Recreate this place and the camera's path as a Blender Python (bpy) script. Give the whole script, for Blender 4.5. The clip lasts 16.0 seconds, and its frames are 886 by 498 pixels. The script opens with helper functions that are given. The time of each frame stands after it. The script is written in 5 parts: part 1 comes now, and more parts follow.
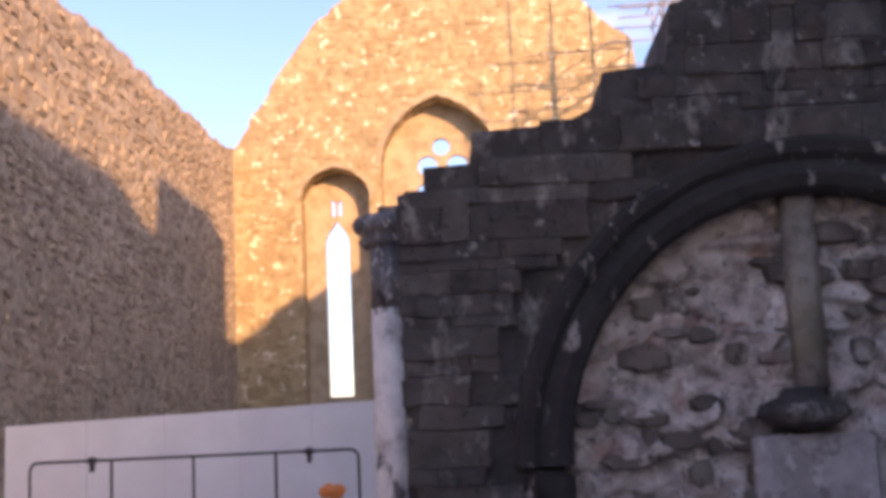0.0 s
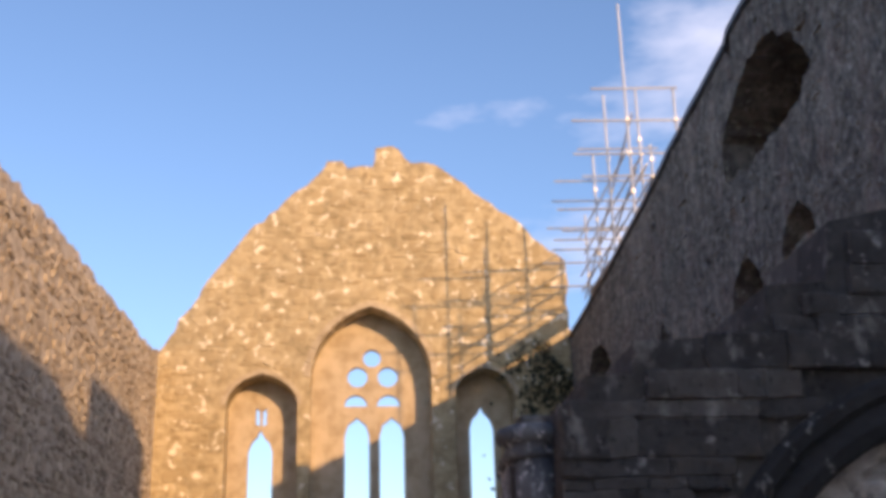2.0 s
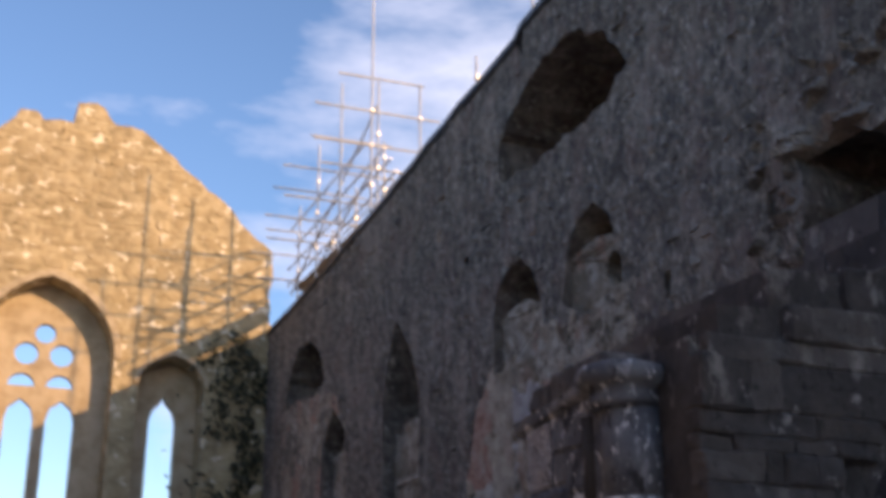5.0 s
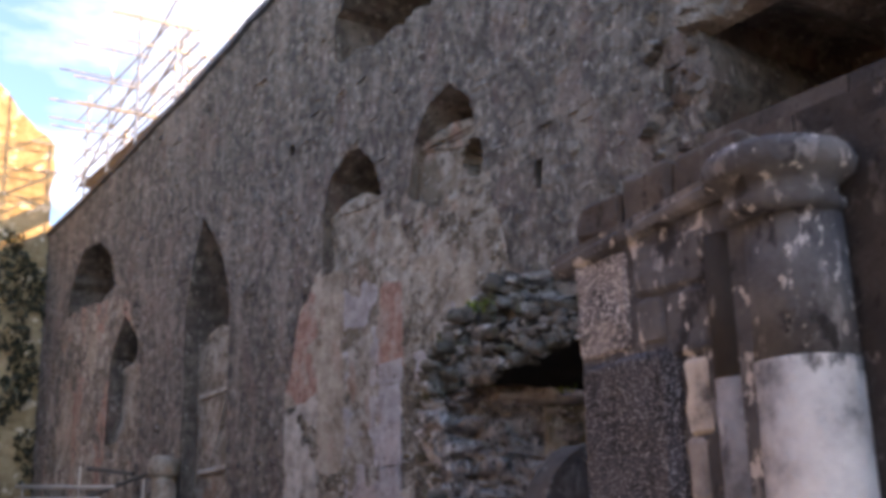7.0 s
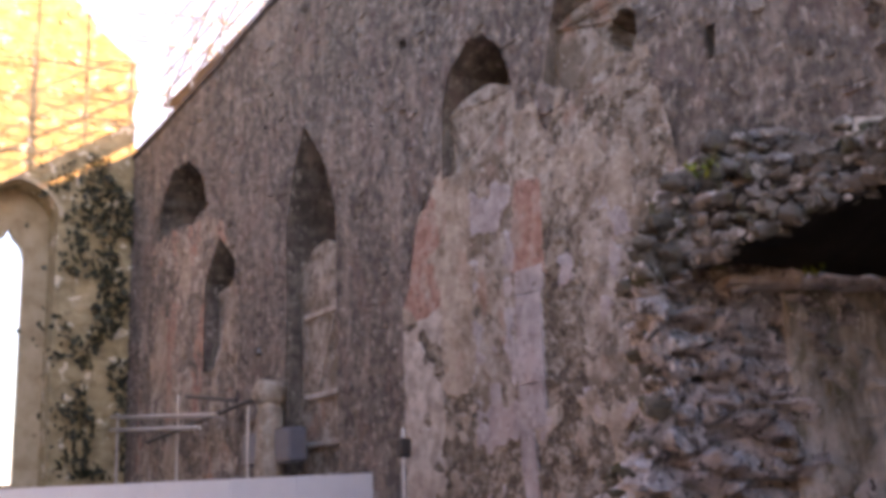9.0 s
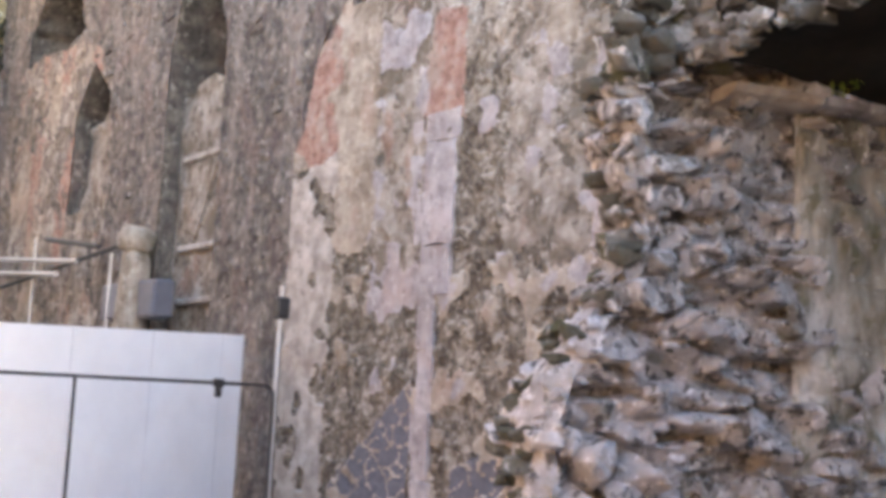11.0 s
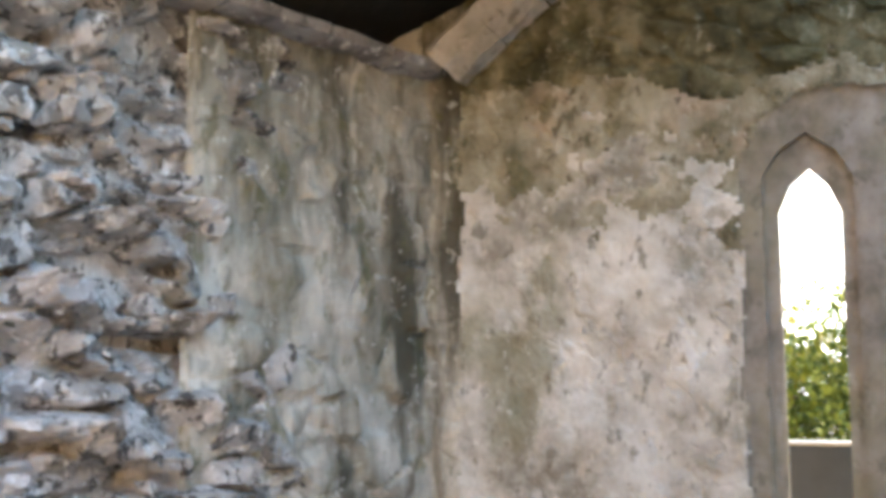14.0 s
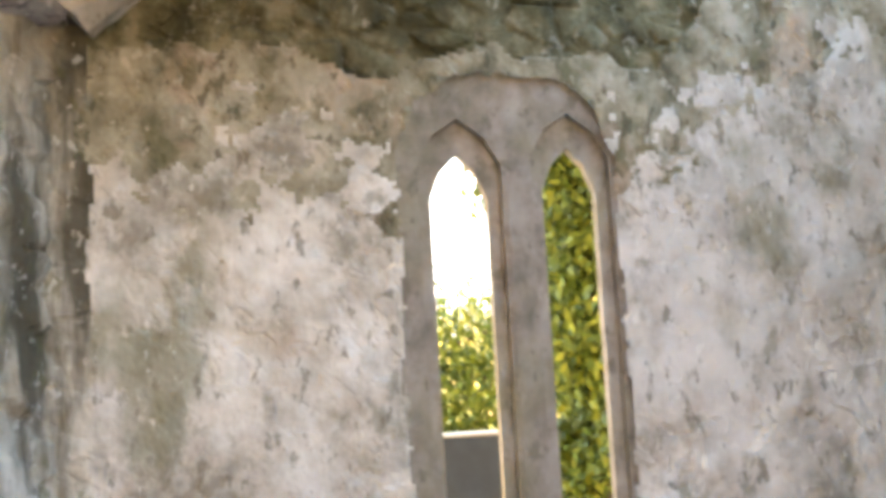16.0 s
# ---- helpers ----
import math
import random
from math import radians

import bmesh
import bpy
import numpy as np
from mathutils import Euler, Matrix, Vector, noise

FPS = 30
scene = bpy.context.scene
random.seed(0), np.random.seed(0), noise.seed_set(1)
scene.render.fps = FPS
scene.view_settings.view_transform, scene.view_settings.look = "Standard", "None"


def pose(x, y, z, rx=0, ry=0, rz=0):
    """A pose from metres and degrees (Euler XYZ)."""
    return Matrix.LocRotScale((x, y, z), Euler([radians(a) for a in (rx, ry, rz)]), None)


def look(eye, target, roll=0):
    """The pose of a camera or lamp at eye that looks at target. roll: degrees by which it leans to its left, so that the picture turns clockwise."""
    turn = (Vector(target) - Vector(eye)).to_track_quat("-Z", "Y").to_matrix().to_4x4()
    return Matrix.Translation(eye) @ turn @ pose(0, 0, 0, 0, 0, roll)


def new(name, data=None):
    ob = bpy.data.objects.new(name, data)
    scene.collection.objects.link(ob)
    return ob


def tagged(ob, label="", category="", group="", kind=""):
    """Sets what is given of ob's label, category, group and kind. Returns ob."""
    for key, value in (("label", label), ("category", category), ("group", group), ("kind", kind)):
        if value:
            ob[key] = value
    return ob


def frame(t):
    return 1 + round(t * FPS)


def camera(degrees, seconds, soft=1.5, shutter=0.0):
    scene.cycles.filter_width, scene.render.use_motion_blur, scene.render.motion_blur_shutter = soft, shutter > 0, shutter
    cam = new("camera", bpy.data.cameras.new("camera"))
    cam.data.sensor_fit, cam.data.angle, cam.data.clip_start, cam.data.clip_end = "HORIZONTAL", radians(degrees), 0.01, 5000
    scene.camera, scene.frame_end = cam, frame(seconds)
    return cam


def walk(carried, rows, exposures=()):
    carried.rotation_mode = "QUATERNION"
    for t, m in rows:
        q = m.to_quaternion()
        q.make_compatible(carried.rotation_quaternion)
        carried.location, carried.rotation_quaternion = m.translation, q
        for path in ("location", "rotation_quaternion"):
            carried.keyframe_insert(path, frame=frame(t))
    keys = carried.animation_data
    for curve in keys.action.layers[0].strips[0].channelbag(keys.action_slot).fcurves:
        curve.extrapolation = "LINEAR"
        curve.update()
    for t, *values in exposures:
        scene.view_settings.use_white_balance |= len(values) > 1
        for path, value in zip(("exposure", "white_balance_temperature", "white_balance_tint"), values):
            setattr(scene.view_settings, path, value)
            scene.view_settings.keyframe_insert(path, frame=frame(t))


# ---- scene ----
cam = camera(42.22, 16.0, soft=4.4, shutter=0.3)
PATH = [
    (0, (0.000, -0.000, 1.523), (-0.134, 4.942, 2.268), -2.60),
    (0.5, (-0.376, 0.076, 1.541), (-0.381, 4.972, 2.556), -2.43),
    (1, (-0.729, 0.235, 1.577), (-0.661, 5.041, 2.956), -2.25),
    (1.5, (-1.090, 0.332, 1.586), (-0.833, 5.071, 3.162), -1.05),
    (2, (-1.575, 0.427, 1.612), (-1.184, 5.136, 3.245), -1.50),
    (2.5, (-1.902, 0.575, 1.567), (-1.675, 5.260, 3.299), -1.30),
    (3, (-2.233, 0.819, 1.563), (-2.176, 5.466, 3.407), 0.75),
    (3.5, (-2.699, 1.131, 1.522), (-2.251, 5.745, 3.396), 1.73),
    (4, (-2.965, 1.650, 1.629), (-1.752, 6.120, 3.513), -0.19),
    (4.5, (-3.117, 2.241, 1.594), (-1.620, 6.628, 3.469), -1.38),
    (5, (-3.237, 2.786, 1.604), (-1.360, 7.110, 3.271), -0.43),
    (5.2, (-3.292, 3.024, 1.604), (-1.183, 7.289, 3.140), -0.55),
    (7.3, (-2.909, 5.400, 1.727), (-0.093, 9.313, 3.053), -2.15),
    (7.5, (-2.865, 5.573, 1.713), (-0.005, 9.456, 3.033), -2.69),
    (8, (-2.834, 6.073, 1.651), (-0.233, 10.123, 3.005), -2.22),
    (8.5, (-2.793, 6.560, 1.641), (-0.423, 10.761, 2.957), -0.69),
    (9, (-2.749, 7.156, 1.693), (-0.218, 11.328, 2.784), -1.65),
    (9.2, (-2.702, 7.370, 1.716), (-0.085, 11.521, 2.675), -2.52),
    (11.3, (-1.514, 9.225, 1.541), (1.513, 13.154, 2.176), 3.91),
    (11.5, (-1.478, 9.396, 1.554), (1.613, 13.271, 2.206), 4.60),
    (12, (-1.349, 9.724, 1.581), (2.082, 13.283, 2.327), 5.44),
    (12.2, (-1.241, 9.735, 1.625), (2.436, 13.045, 2.349), 3.33),
    (12.5, (-0.978, 9.566, 1.679), (2.833, 12.738, 2.329), 5.35),
    (13, (-0.776, 9.634, 1.588), (3.461, 12.215, 2.216), 0.98),
    (13.5, (-0.592, 9.785, 1.564), (3.848, 11.973, 2.269), -0.77),
    (14, (-0.465, 10.002, 1.583), (4.146, 11.831, 2.209), -0.14),
    (14.5, (-0.444, 10.353, 1.581), (4.377, 11.524, 2.202), -0.47),
    (15, (-0.298, 10.577, 1.579), (4.644, 10.956, 2.237), -1.02),
    (15.5, (-0.130, 10.819, 1.574), (4.820, 10.638, 2.256), -2.17),
    (16, (-0.092, 11.078, 1.569), (4.829, 10.425, 2.170), -3.14),
]
EXPOSURE = [(0, 1.05, 6600, 35), (1, 0.78, 6350, 28), (2.5, 0.48, 6150, 17), (4, 0.4, 5950, 14), (5.2, 0.55, 6150, 19), (7.3, 1.8, 7050, 22), (8.2, 2.08, 7500, 30), (9.2, 2.08, 7850, 35), (11.3, 3.45, 7850, 14), (13, 3.7, 7200, 2), (16, 4.15, 7400, 0)]
walk(cam, [(t, look(eye, target, roll)) for t, eye, target, roll in PATH], EXPOSURE)

# ---- light ----
SUN_WAY = Vector((-1.0, 2.0, -0.63)).normalized()
sun = new("sun", bpy.data.lights.new("sun", "SUN"))
sun.data.energy, sun.data.angle, sun.data.color = 3.7, radians(0.6), (1.0, 0.60, 0.25)
sun.matrix_world = look((40, -80, 30), Vector((40, -80, 30)) + SUN_WAY)

world = bpy.data.worlds.new("sky")
scene.world = world
world.use_nodes = True


def wire(tree, a, b):
    tree.links.new(a, b)


def build_sky():
    tree = world.node_tree
    nodes = tree.nodes
    background = nodes["Background"]
    sky = nodes.new("ShaderNodeTexSky")
    sky.sky_type, sky.sun_disc = "NISHITA", False
    sky.sun_elevation, sky.sun_rotation = radians(15.7), radians(153)
    sky.air_density, sky.dust_density, sky.ozone_density = 1.0, 0.8, 2.4
    coords = nodes.new("ShaderNodeTexCoord")
    stretch = nodes.new("ShaderNodeMapping")
    stretch.inputs["Scale"].default_value = (3.0, 3.0, 9.0)
    stretch.inputs["Location"].default_value = (0.62, 0.1, 0.42)
    cloud = nodes.new("ShaderNodeTexNoise")
    cloud.inputs["Scale"].default_value, cloud.inputs["Detail"].default_value = 1.0, 6
    cloud.inputs["Roughness"].default_value = 0.58
    ramp = nodes.new("ShaderNodeValToRGB")
    ramp.color_ramp.elements[0].position, ramp.color_ramp.elements[1].position = 0.47, 0.72
    tint = nodes.new("ShaderNodeMix")
    tint.data_type = "RGBA"
    tint.inputs["B"].default_value = (4.8, 4.8, 5.3, 1)
    wire(tree, coords.outputs["Generated"], stretch.inputs["Vector"])
    wire(tree, stretch.outputs["Vector"], cloud.inputs["Vector"])
    split = nodes.new("ShaderNodeSeparateXYZ")
    wire(tree, coords.outputs["Generated"], split.inputs["Vector"])
    drift = nodes.new("ShaderNodeMath")
    drift.operation = "MULTIPLY_ADD"
    drift.inputs[1].default_value, drift.inputs[2].default_value = 0.55, -0.15
    wire(tree, split.outputs["X"], drift.inputs[0])
    total = nodes.new("ShaderNodeMath")
    wire(tree, cloud.outputs["Fac"], total.inputs[0])
    wire(tree, drift.outputs[0], total.inputs[1])
    wire(tree, total.outputs[0], ramp.inputs["Fac"])
    wire(tree, ramp.outputs["Color"], tint.inputs["Factor"])
    wire(tree, sky.outputs["Color"], tint.inputs["A"])
    wire(tree, tint.outputs["Result"], background.inputs["Color"])
    background.inputs["Strength"].default_value = 0.15


build_sky()


# ---- materials ----
def material(name, colours, scale=3.0, fine=40.0, bump=0.3, rough=0.9, metal=0.0, island=0.0, stain=(0.08, 0.08, 0.07), stained=0.3, stretch=(1, 1, 1), spots=None):
    """Mottled surface: a colour ramp over noise, stains at a larger scale, grain and bump."""
    mat = bpy.data.materials.new(name)
    mat.use_nodes = True
    tree = mat.node_tree
    nodes = tree.nodes
    shader = nodes["Principled BSDF"]
    shader.inputs["Roughness"].default_value, shader.inputs["Metallic"].default_value = rough, metal
    if rough > 0.95:
        shader.inputs["Specular IOR Level"].default_value = 0.1
    coords = nodes.new("ShaderNodeTexCoord")
    geometry = nodes.new("ShaderNodeNewGeometry")
    place = nodes.new("ShaderNodeMapping")
    place.inputs["Scale"].default_value = stretch
    wire(tree, geometry.outputs["Position"], place.inputs["Vector"])
    tone = nodes.new("ShaderNodeTexNoise")
    tone.inputs["Scale"].default_value, tone.inputs["Detail"].default_value, tone.inputs["Roughness"].default_value = scale, 6, 0.65
    wire(tree, place.outputs["Vector"], tone.inputs["Vector"])
    fac = tone.outputs["Fac"]
    if island:
        info = nodes.new("ShaderNodeObjectInfo")
        both = nodes.new("ShaderNodeMath")
        both.operation = "ADD"
        wire(tree, geometry.outputs["Random Per Island"], both.inputs[0])
        wire(tree, info.outputs["Random"], both.inputs[1])
        wrap = nodes.new("ShaderNodeMath")
        wrap.operation = "FRACT"
        wire(tree, both.outputs[0], wrap.inputs[0])
        mixed = nodes.new("ShaderNodeMix")
        mixed.inputs["Factor"].default_value = island
        wire(tree, fac, mixed.inputs["A"])
        wire(tree, wrap.outputs[0], mixed.inputs["B"])
        fac = mixed.outputs["Result"]
    ramp = nodes.new("ShaderNodeValToRGB")
    ends = ramp.color_ramp.elements
    low, high = (0.36, 0.64) if not island else (0.15, 0.85)
    ends[0].position, ends[1].position = low, high
    ends[0].color, ends[1].color = (*colours[0], 1), (*colours[-1], 1)
    for i, c in enumerate(colours[1:-1], 1):
        ends.new(low + (high - low) * i / (len(colours) - 1)).color = (*c, 1)
    wire(tree, fac, ramp.inputs["Fac"])
    colour = ramp.outputs["Color"]

    def layer(below, size, edge, rgb, amount, squash=(1, 1, 1)):
        spread = nodes.new("ShaderNodeTexNoise")
        spread.inputs["Scale"].default_value, spread.inputs["Detail"].default_value, spread.inputs["Roughness"].default_value = size, 5, 0.62
        shift = nodes.new("ShaderNodeMapping")
        shift.inputs["Scale"].default_value, shift.inputs["Location"].default_value = squash, (size, 2.7, 1.3)
        wire(tree, geometry.outputs["Position"], shift.inputs["Vector"])
        wire(tree, shift.outputs["Vector"], spread.inputs["Vector"])
        cut = nodes.new("ShaderNodeMapRange")
        cut.inputs["From Min"].default_value, cut.inputs["From Max"].default_value = edge
        cut.inputs["To Max"].default_value = amount
        wire(tree, spread.outputs["Fac"], cut.inputs["Value"])
        over = nodes.new("ShaderNodeMix")
        over.data_type = "RGBA"
        over.inputs["B"].default_value = (*rgb, 1)
        wire(tree, cut.outputs["Result"], over.inputs["Factor"])
        wire(tree, below, over.inputs["A"])
        return over.outputs["Result"]

    if stained:
        colour = layer(colour, 0.55, (0.45, 0.72), stain, stained, (1, 1, 0.45))
    for size, edge, rgb, amount, squash in spots or ():
        colour = layer(colour, size, edge, rgb, amount, squash)
    wire(tree, colour, shader.inputs["Base Color"])
    if bump:
        grain = nodes.new("ShaderNodeTexNoise")
        grain.inputs["Scale"].default_value, grain.inputs["Detail"].default_value, grain.inputs["Roughness"].default_value = fine, 6, 0.7
        wire(tree, geometry.outputs["Position"], grain.inputs["Vector"])
        relief = nodes.new("ShaderNodeBump")
        relief.inputs["Strength"].default_value, relief.inputs["Distance"].default_value = bump, 0.6 / fine
        wire(tree, grain.outputs["Fac"], relief.inputs["Height"])
        wire(tree, relief.outputs["Normal"], shader.inputs["Normal"])
    return mat


LICHEN = [(6.0, (0.62, 0.72), (0.55, 0.53, 0.46), 0.7, (1, 1, 1))]
SMEAR = [(1.3, (0.5, 0.64), (0.33, 0.285, 0.245), 0.6, (1, 1, 0.4)), (1.9, (0.52, 0.64), (0.19, 0.135, 0.12), 0.55, (1, 1, 0.5)), (2.6, (0.55, 0.68), (0.06, 0.052, 0.048), 0.65, (1, 1, 0.5)), (7.0, (0.57, 0.66), (0.5, 0.46, 0.42), 0.6, (1.1, 1.1, 0.8)), (13.0, (0.56, 0.64), (0.04, 0.038, 0.034), 0.75, (1.3, 1.3, 0.6))]
MOSS = [(3.0, (0.56, 0.7), (0.10, 0.11, 0.035), 0.7, (1, 1, 0.6)), (7.0, (0.62, 0.72), (0.5, 0.48, 0.43), 0.6, (1, 1, 1))]
FLECKS = [(1.1, (0.5, 0.7), (0.22, 0.175, 0.095), 0.4, (1, 1, 1)), (2.4, (0.585, 0.63), (0.84, 0.77, 0.62), 0.85, (1, 1, 1)), (5.0, (0.63, 0.7), (0.7, 0.63, 0.49), 0.7, (1, 1, 1))]
MORTAR = material("mortar", [(0.16, 0.13, 0.10), (0.27, 0.23, 0.18), (0.36, 0.31, 0.24)], 4, 30, 0.8, spots=SMEAR)
# Rubble and south mortar are darkened: the south wall's shade is in the colour.
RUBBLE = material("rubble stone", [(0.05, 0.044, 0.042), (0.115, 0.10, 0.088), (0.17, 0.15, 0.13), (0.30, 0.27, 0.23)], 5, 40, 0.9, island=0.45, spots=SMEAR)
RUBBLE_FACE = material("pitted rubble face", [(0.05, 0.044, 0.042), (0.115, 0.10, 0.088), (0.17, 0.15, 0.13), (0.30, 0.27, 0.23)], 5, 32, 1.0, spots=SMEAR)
SOUTH_MORTAR = material("shade-darkened mortar", [(0.055, 0.048, 0.043), (0.12, 0.106, 0.093), (0.22, 0.196, 0.168)], 4, 26, 1.0, spots=SMEAR)
# Pale north stone and mortar, lightened further to lift the wall's shade.
NORTH_MORTAR = material("pale mortar", [(0.28, 0.24, 0.19), (0.44, 0.385, 0.31), (0.56, 0.50, 0.42)], 4, 26, 1.0, spots=LICHEN)
NORTH_STONE = material("pale rubble stone", [(0.16, 0.135, 0.105), (0.34, 0.285, 0.22), (0.42, 0.36, 0.28), (0.6, 0.54, 0.45)], 5, 40, 0.8, island=0.45, stained=0.25, spots=LICHEN)
GABLE_MORTAR = material("gable mortar", [(0.28, 0.225, 0.125), (0.42, 0.34, 0.20), (0.52, 0.43, 0.27)], 3, 22, 0.8, stained=0.2, spots=FLECKS)
GABLE_STONE = material("gable stone", [(0.26, 0.205, 0.115), (0.38, 0.30, 0.17), (0.46, 0.375, 0.225), (0.58, 0.49, 0.33)], 2, 30, 0.6, island=0.4, stain=(0.16, 0.125, 0.07), stained=0.35, spots=FLECKS)
DRESSED = material("dressed limestone", [(0.36, 0.29, 0.19), (0.46, 0.38, 0.26), (0.52, 0.44, 0.32)], 2, 30, 0.35, stained=0.2)
ASHLAR = material("dark weathered ashlar", [(0.022, 0.021, 0.022), (0.05, 0.047, 0.047), (0.10, 0.093, 0.09), (0.22, 0.205, 0.195)], 5, 34, 1.0, island=0.25, stain=(0.026, 0.026, 0.028), stained=0.45, spots=[(4.5, (0.57, 0.67), (0.35, 0.335, 0.32), 0.6, (1, 1, 0.6)), (9, (0.62, 0.70), (0.4, 0.385, 0.37), 0.7, (1, 1, 1)), (1.7, (0.55, 0.75), (0.15, 0.12, 0.09), 0.5, (1, 1, 1)), (24, (0.6, 0.66), (0.012, 0.012, 0.013), 0.7, (1, 1, 0.6))])
# Black weathered moulding stone; also paints the dark gap beside the pier shaft.
BLACK_STONE = material("black weathered and gap stone", [(0.014, 0.014, 0.015), (0.03, 0.029, 0.03), (0.06, 0.057, 0.055)], 6, 34, 0.9, island=0.3, stained=0.3, stain=(0.015, 0.015, 0.016), spots=[(9, (0.6, 0.68), (0.4, 0.38, 0.36), 0.7, (1, 1, 0.5))])
PIER = material("limewashed dark pier stone", [(0.03, 0.034, 0.043), (0.075, 0.083, 0.1), (0.17, 0.18, 0.2), (0.4, 0.405, 0.42)], 6, 30, 1.0, island=0.2, stain=(0.018, 0.02, 0.026), stained=0.35, spots=[(14, (0.58, 0.64), (0.4, 0.42, 0.46), 0.5, (1, 1, 0.5)), (9, (0.56, 0.63), (0.025, 0.027, 0.034), 0.9, (1, 1, 0.6)), (22, (0.58, 0.64), (0.7, 0.7, 0.72), 0.8, (1, 1, 0.6))])
GREYWASH = material("greyed limewash", [(0.16, 0.155, 0.16), (0.34, 0.33, 0.335), (0.5, 0.49, 0.49)], 5, 30, 1.0, stain=(0.12, 0.12, 0.13), stained=0.35, spots=[(9, (0.56, 0.62), (0.08, 0.08, 0.09), 0.7, (1, 1, 0.6)), (20, (0.6, 0.66), (0.75, 0.74, 0.74), 0.7, (1, 1, 0.7))])
FLECKED = material("white-flecked dark stone", [(0.05, 0.052, 0.06), (0.13, 0.135, 0.15), (0.26, 0.26, 0.28)], 8, 50, 1.0, stained=0.2, spots=[(100, (0.51, 0.57), (0.66, 0.66, 0.70), 0.85, (1, 1, 0.8))])
LIMEWASH = material("worn limewash on stone", [(0.16, 0.16, 0.165), (0.52, 0.51, 0.5), (0.74, 0.73, 0.71), (0.84, 0.83, 0.81)], 4, 30, 1.0, stain=(0.18, 0.18, 0.19), stained=0.25, spots=[(6, (0.58, 0.64), (0.05, 0.05, 0.058), 0.85, (1, 1, 0.6))])
PECKED = material("pecked dark stone", [(0.018, 0.02, 0.026), (0.034, 0.037, 0.047), (0.06, 0.064, 0.078)], 9, 60, 1.0, stained=0.2, spots=[(105, (0.54, 0.6), (0.42, 0.44, 0.5), 0.75, (1, 1, 1.3))])
INFILL = material("pale infill mortar", [(0.26, 0.22, 0.20), (0.46, 0.40, 0.37), (0.60, 0.54, 0.50), (0.72, 0.67, 0.64)], 6, 26, 1.0, stained=0.3, stain=(0.16, 0.13, 0.11), spots=[(4, (0.55, 0.64), (0.14, 0.12, 0.11), 0.65, (1, 1, 1)), (2.6, (0.57, 0.67), (0.40, 0.23, 0.18), 0.65, (1, 1, 1)), (14, (0.58, 0.65), (0.1, 0.085, 0.075), 0.7, (1, 1, 1)), (18, (0.6, 0.66), (0.78, 0.75, 0.72), 0.6, (1, 1, 1))])
PLASTER = material("lime plaster", [(0.27, 0.25, 0.205), (0.52, 0.495, 0.45), (0.68, 0.665, 0.63), (0.80, 0.79, 0.77)], 2.6, 18, 1.0, stain=(0.26, 0.25, 0.17), stained=0.5, spots=[(1.4, (0.5, 0.62), (0.66, 0.645, 0.62), 0.6, (1, 1, 0.6)), (1.6, (0.54, 0.66), (0.24, 0.235, 0.15), 0.75, (1, 1, 0.6)), (2.7, (0.6, 0.68), (0.5, 0.40, 0.33), 0.3, (1, 1, 1)), (6, (0.57, 0.66), (0.22, 0.21, 0.15), 0.6, (1, 1, 0.8)), (14, (0.58, 0.65), (0.16, 0.145, 0.105), 0.7, (1, 1, 0.6)), (16, (0.6, 0.68), (0.76, 0.745, 0.72), 0.6, (1, 1, 0.7))])
FRESCO = material("painted plaster", [(0.13, 0.105, 0.08), (0.27, 0.23, 0.185), (0.38, 0.34, 0.29), (0.50, 0.46, 0.41)], 3.5, 20, 1.0, stain=(0.12, 0.10, 0.075), stained=0.5, spots=[(1.3, (0.52, 0.62), (0.46, 0.43, 0.39), 0.6, (1, 1, 0.5)), (1.7, (0.57, 0.64), (0.34, 0.19, 0.14), 0.5, (1, 1, 0.6)), (1.1, (0.52, 0.62), (0.14, 0.115, 0.08), 0.75, (1, 1, 1.4)), (6, (0.55, 0.62), (0.09, 0.075, 0.055), 0.8, (1, 1, 1)), (9, (0.59, 0.66), (0.56, 0.53, 0.48), 0.7, (1, 1, 0.7))])
QUOIN = material("pale quoin stone", [(0.28, 0.25, 0.22), (0.42, 0.385, 0.345), (0.54, 0.51, 0.47)], 4, 40, 0.6, stain=(0.2, 0.17, 0.13), stained=0.35, spots=[(3.2, (0.56, 0.66), (0.22, 0.19, 0.15), 0.6, (1, 1, 0.7)), (10, (0.6, 0.67), (0.13, 0.11, 0.09), 0.6, (1, 1, 0.8))])
BRICK = material("red brick patch", [(0.24, 0.13, 0.10), (0.36, 0.215, 0.17), (0.42, 0.33, 0.28)], 6, 40, 0.8, stained=0.3, spots=[(2.6, (0.54, 0.64), (0.36, 0.31, 0.26), 0.7, (1, 1, 0.8)), (9, (0.58, 0.66), (0.1, 0.07, 0.055), 0.65, (1, 1, 1))])
BROKEN = material("broken core stone", [(0.12, 0.118, 0.112), (0.37, 0.36, 0.35), (0.62, 0.61, 0.6), (0.84, 0.83, 0.83)], 6, 20, 1.0, island=0.15, stain=(0.06, 0.055, 0.045), stained=0.55, spots=[(3.0, (0.57, 0.68), (0.13, 0.132, 0.085), 0.6, (1, 1, 0.6)), (5, (0.53, 0.62), (0.70, 0.68, 0.67), 0.75, (1, 1, 0.8)), (8, (0.55, 0.63), (0.09, 0.085, 0.078), 0.65, (1, 1, 0.5)), (17, (0.54, 0.60), (0.045, 0.042, 0.04), 0.85, (1, 1, 0.6)), (26, (0.59, 0.65), (0.86, 0.85, 0.84), 0.7, (1, 1, 0.6))])
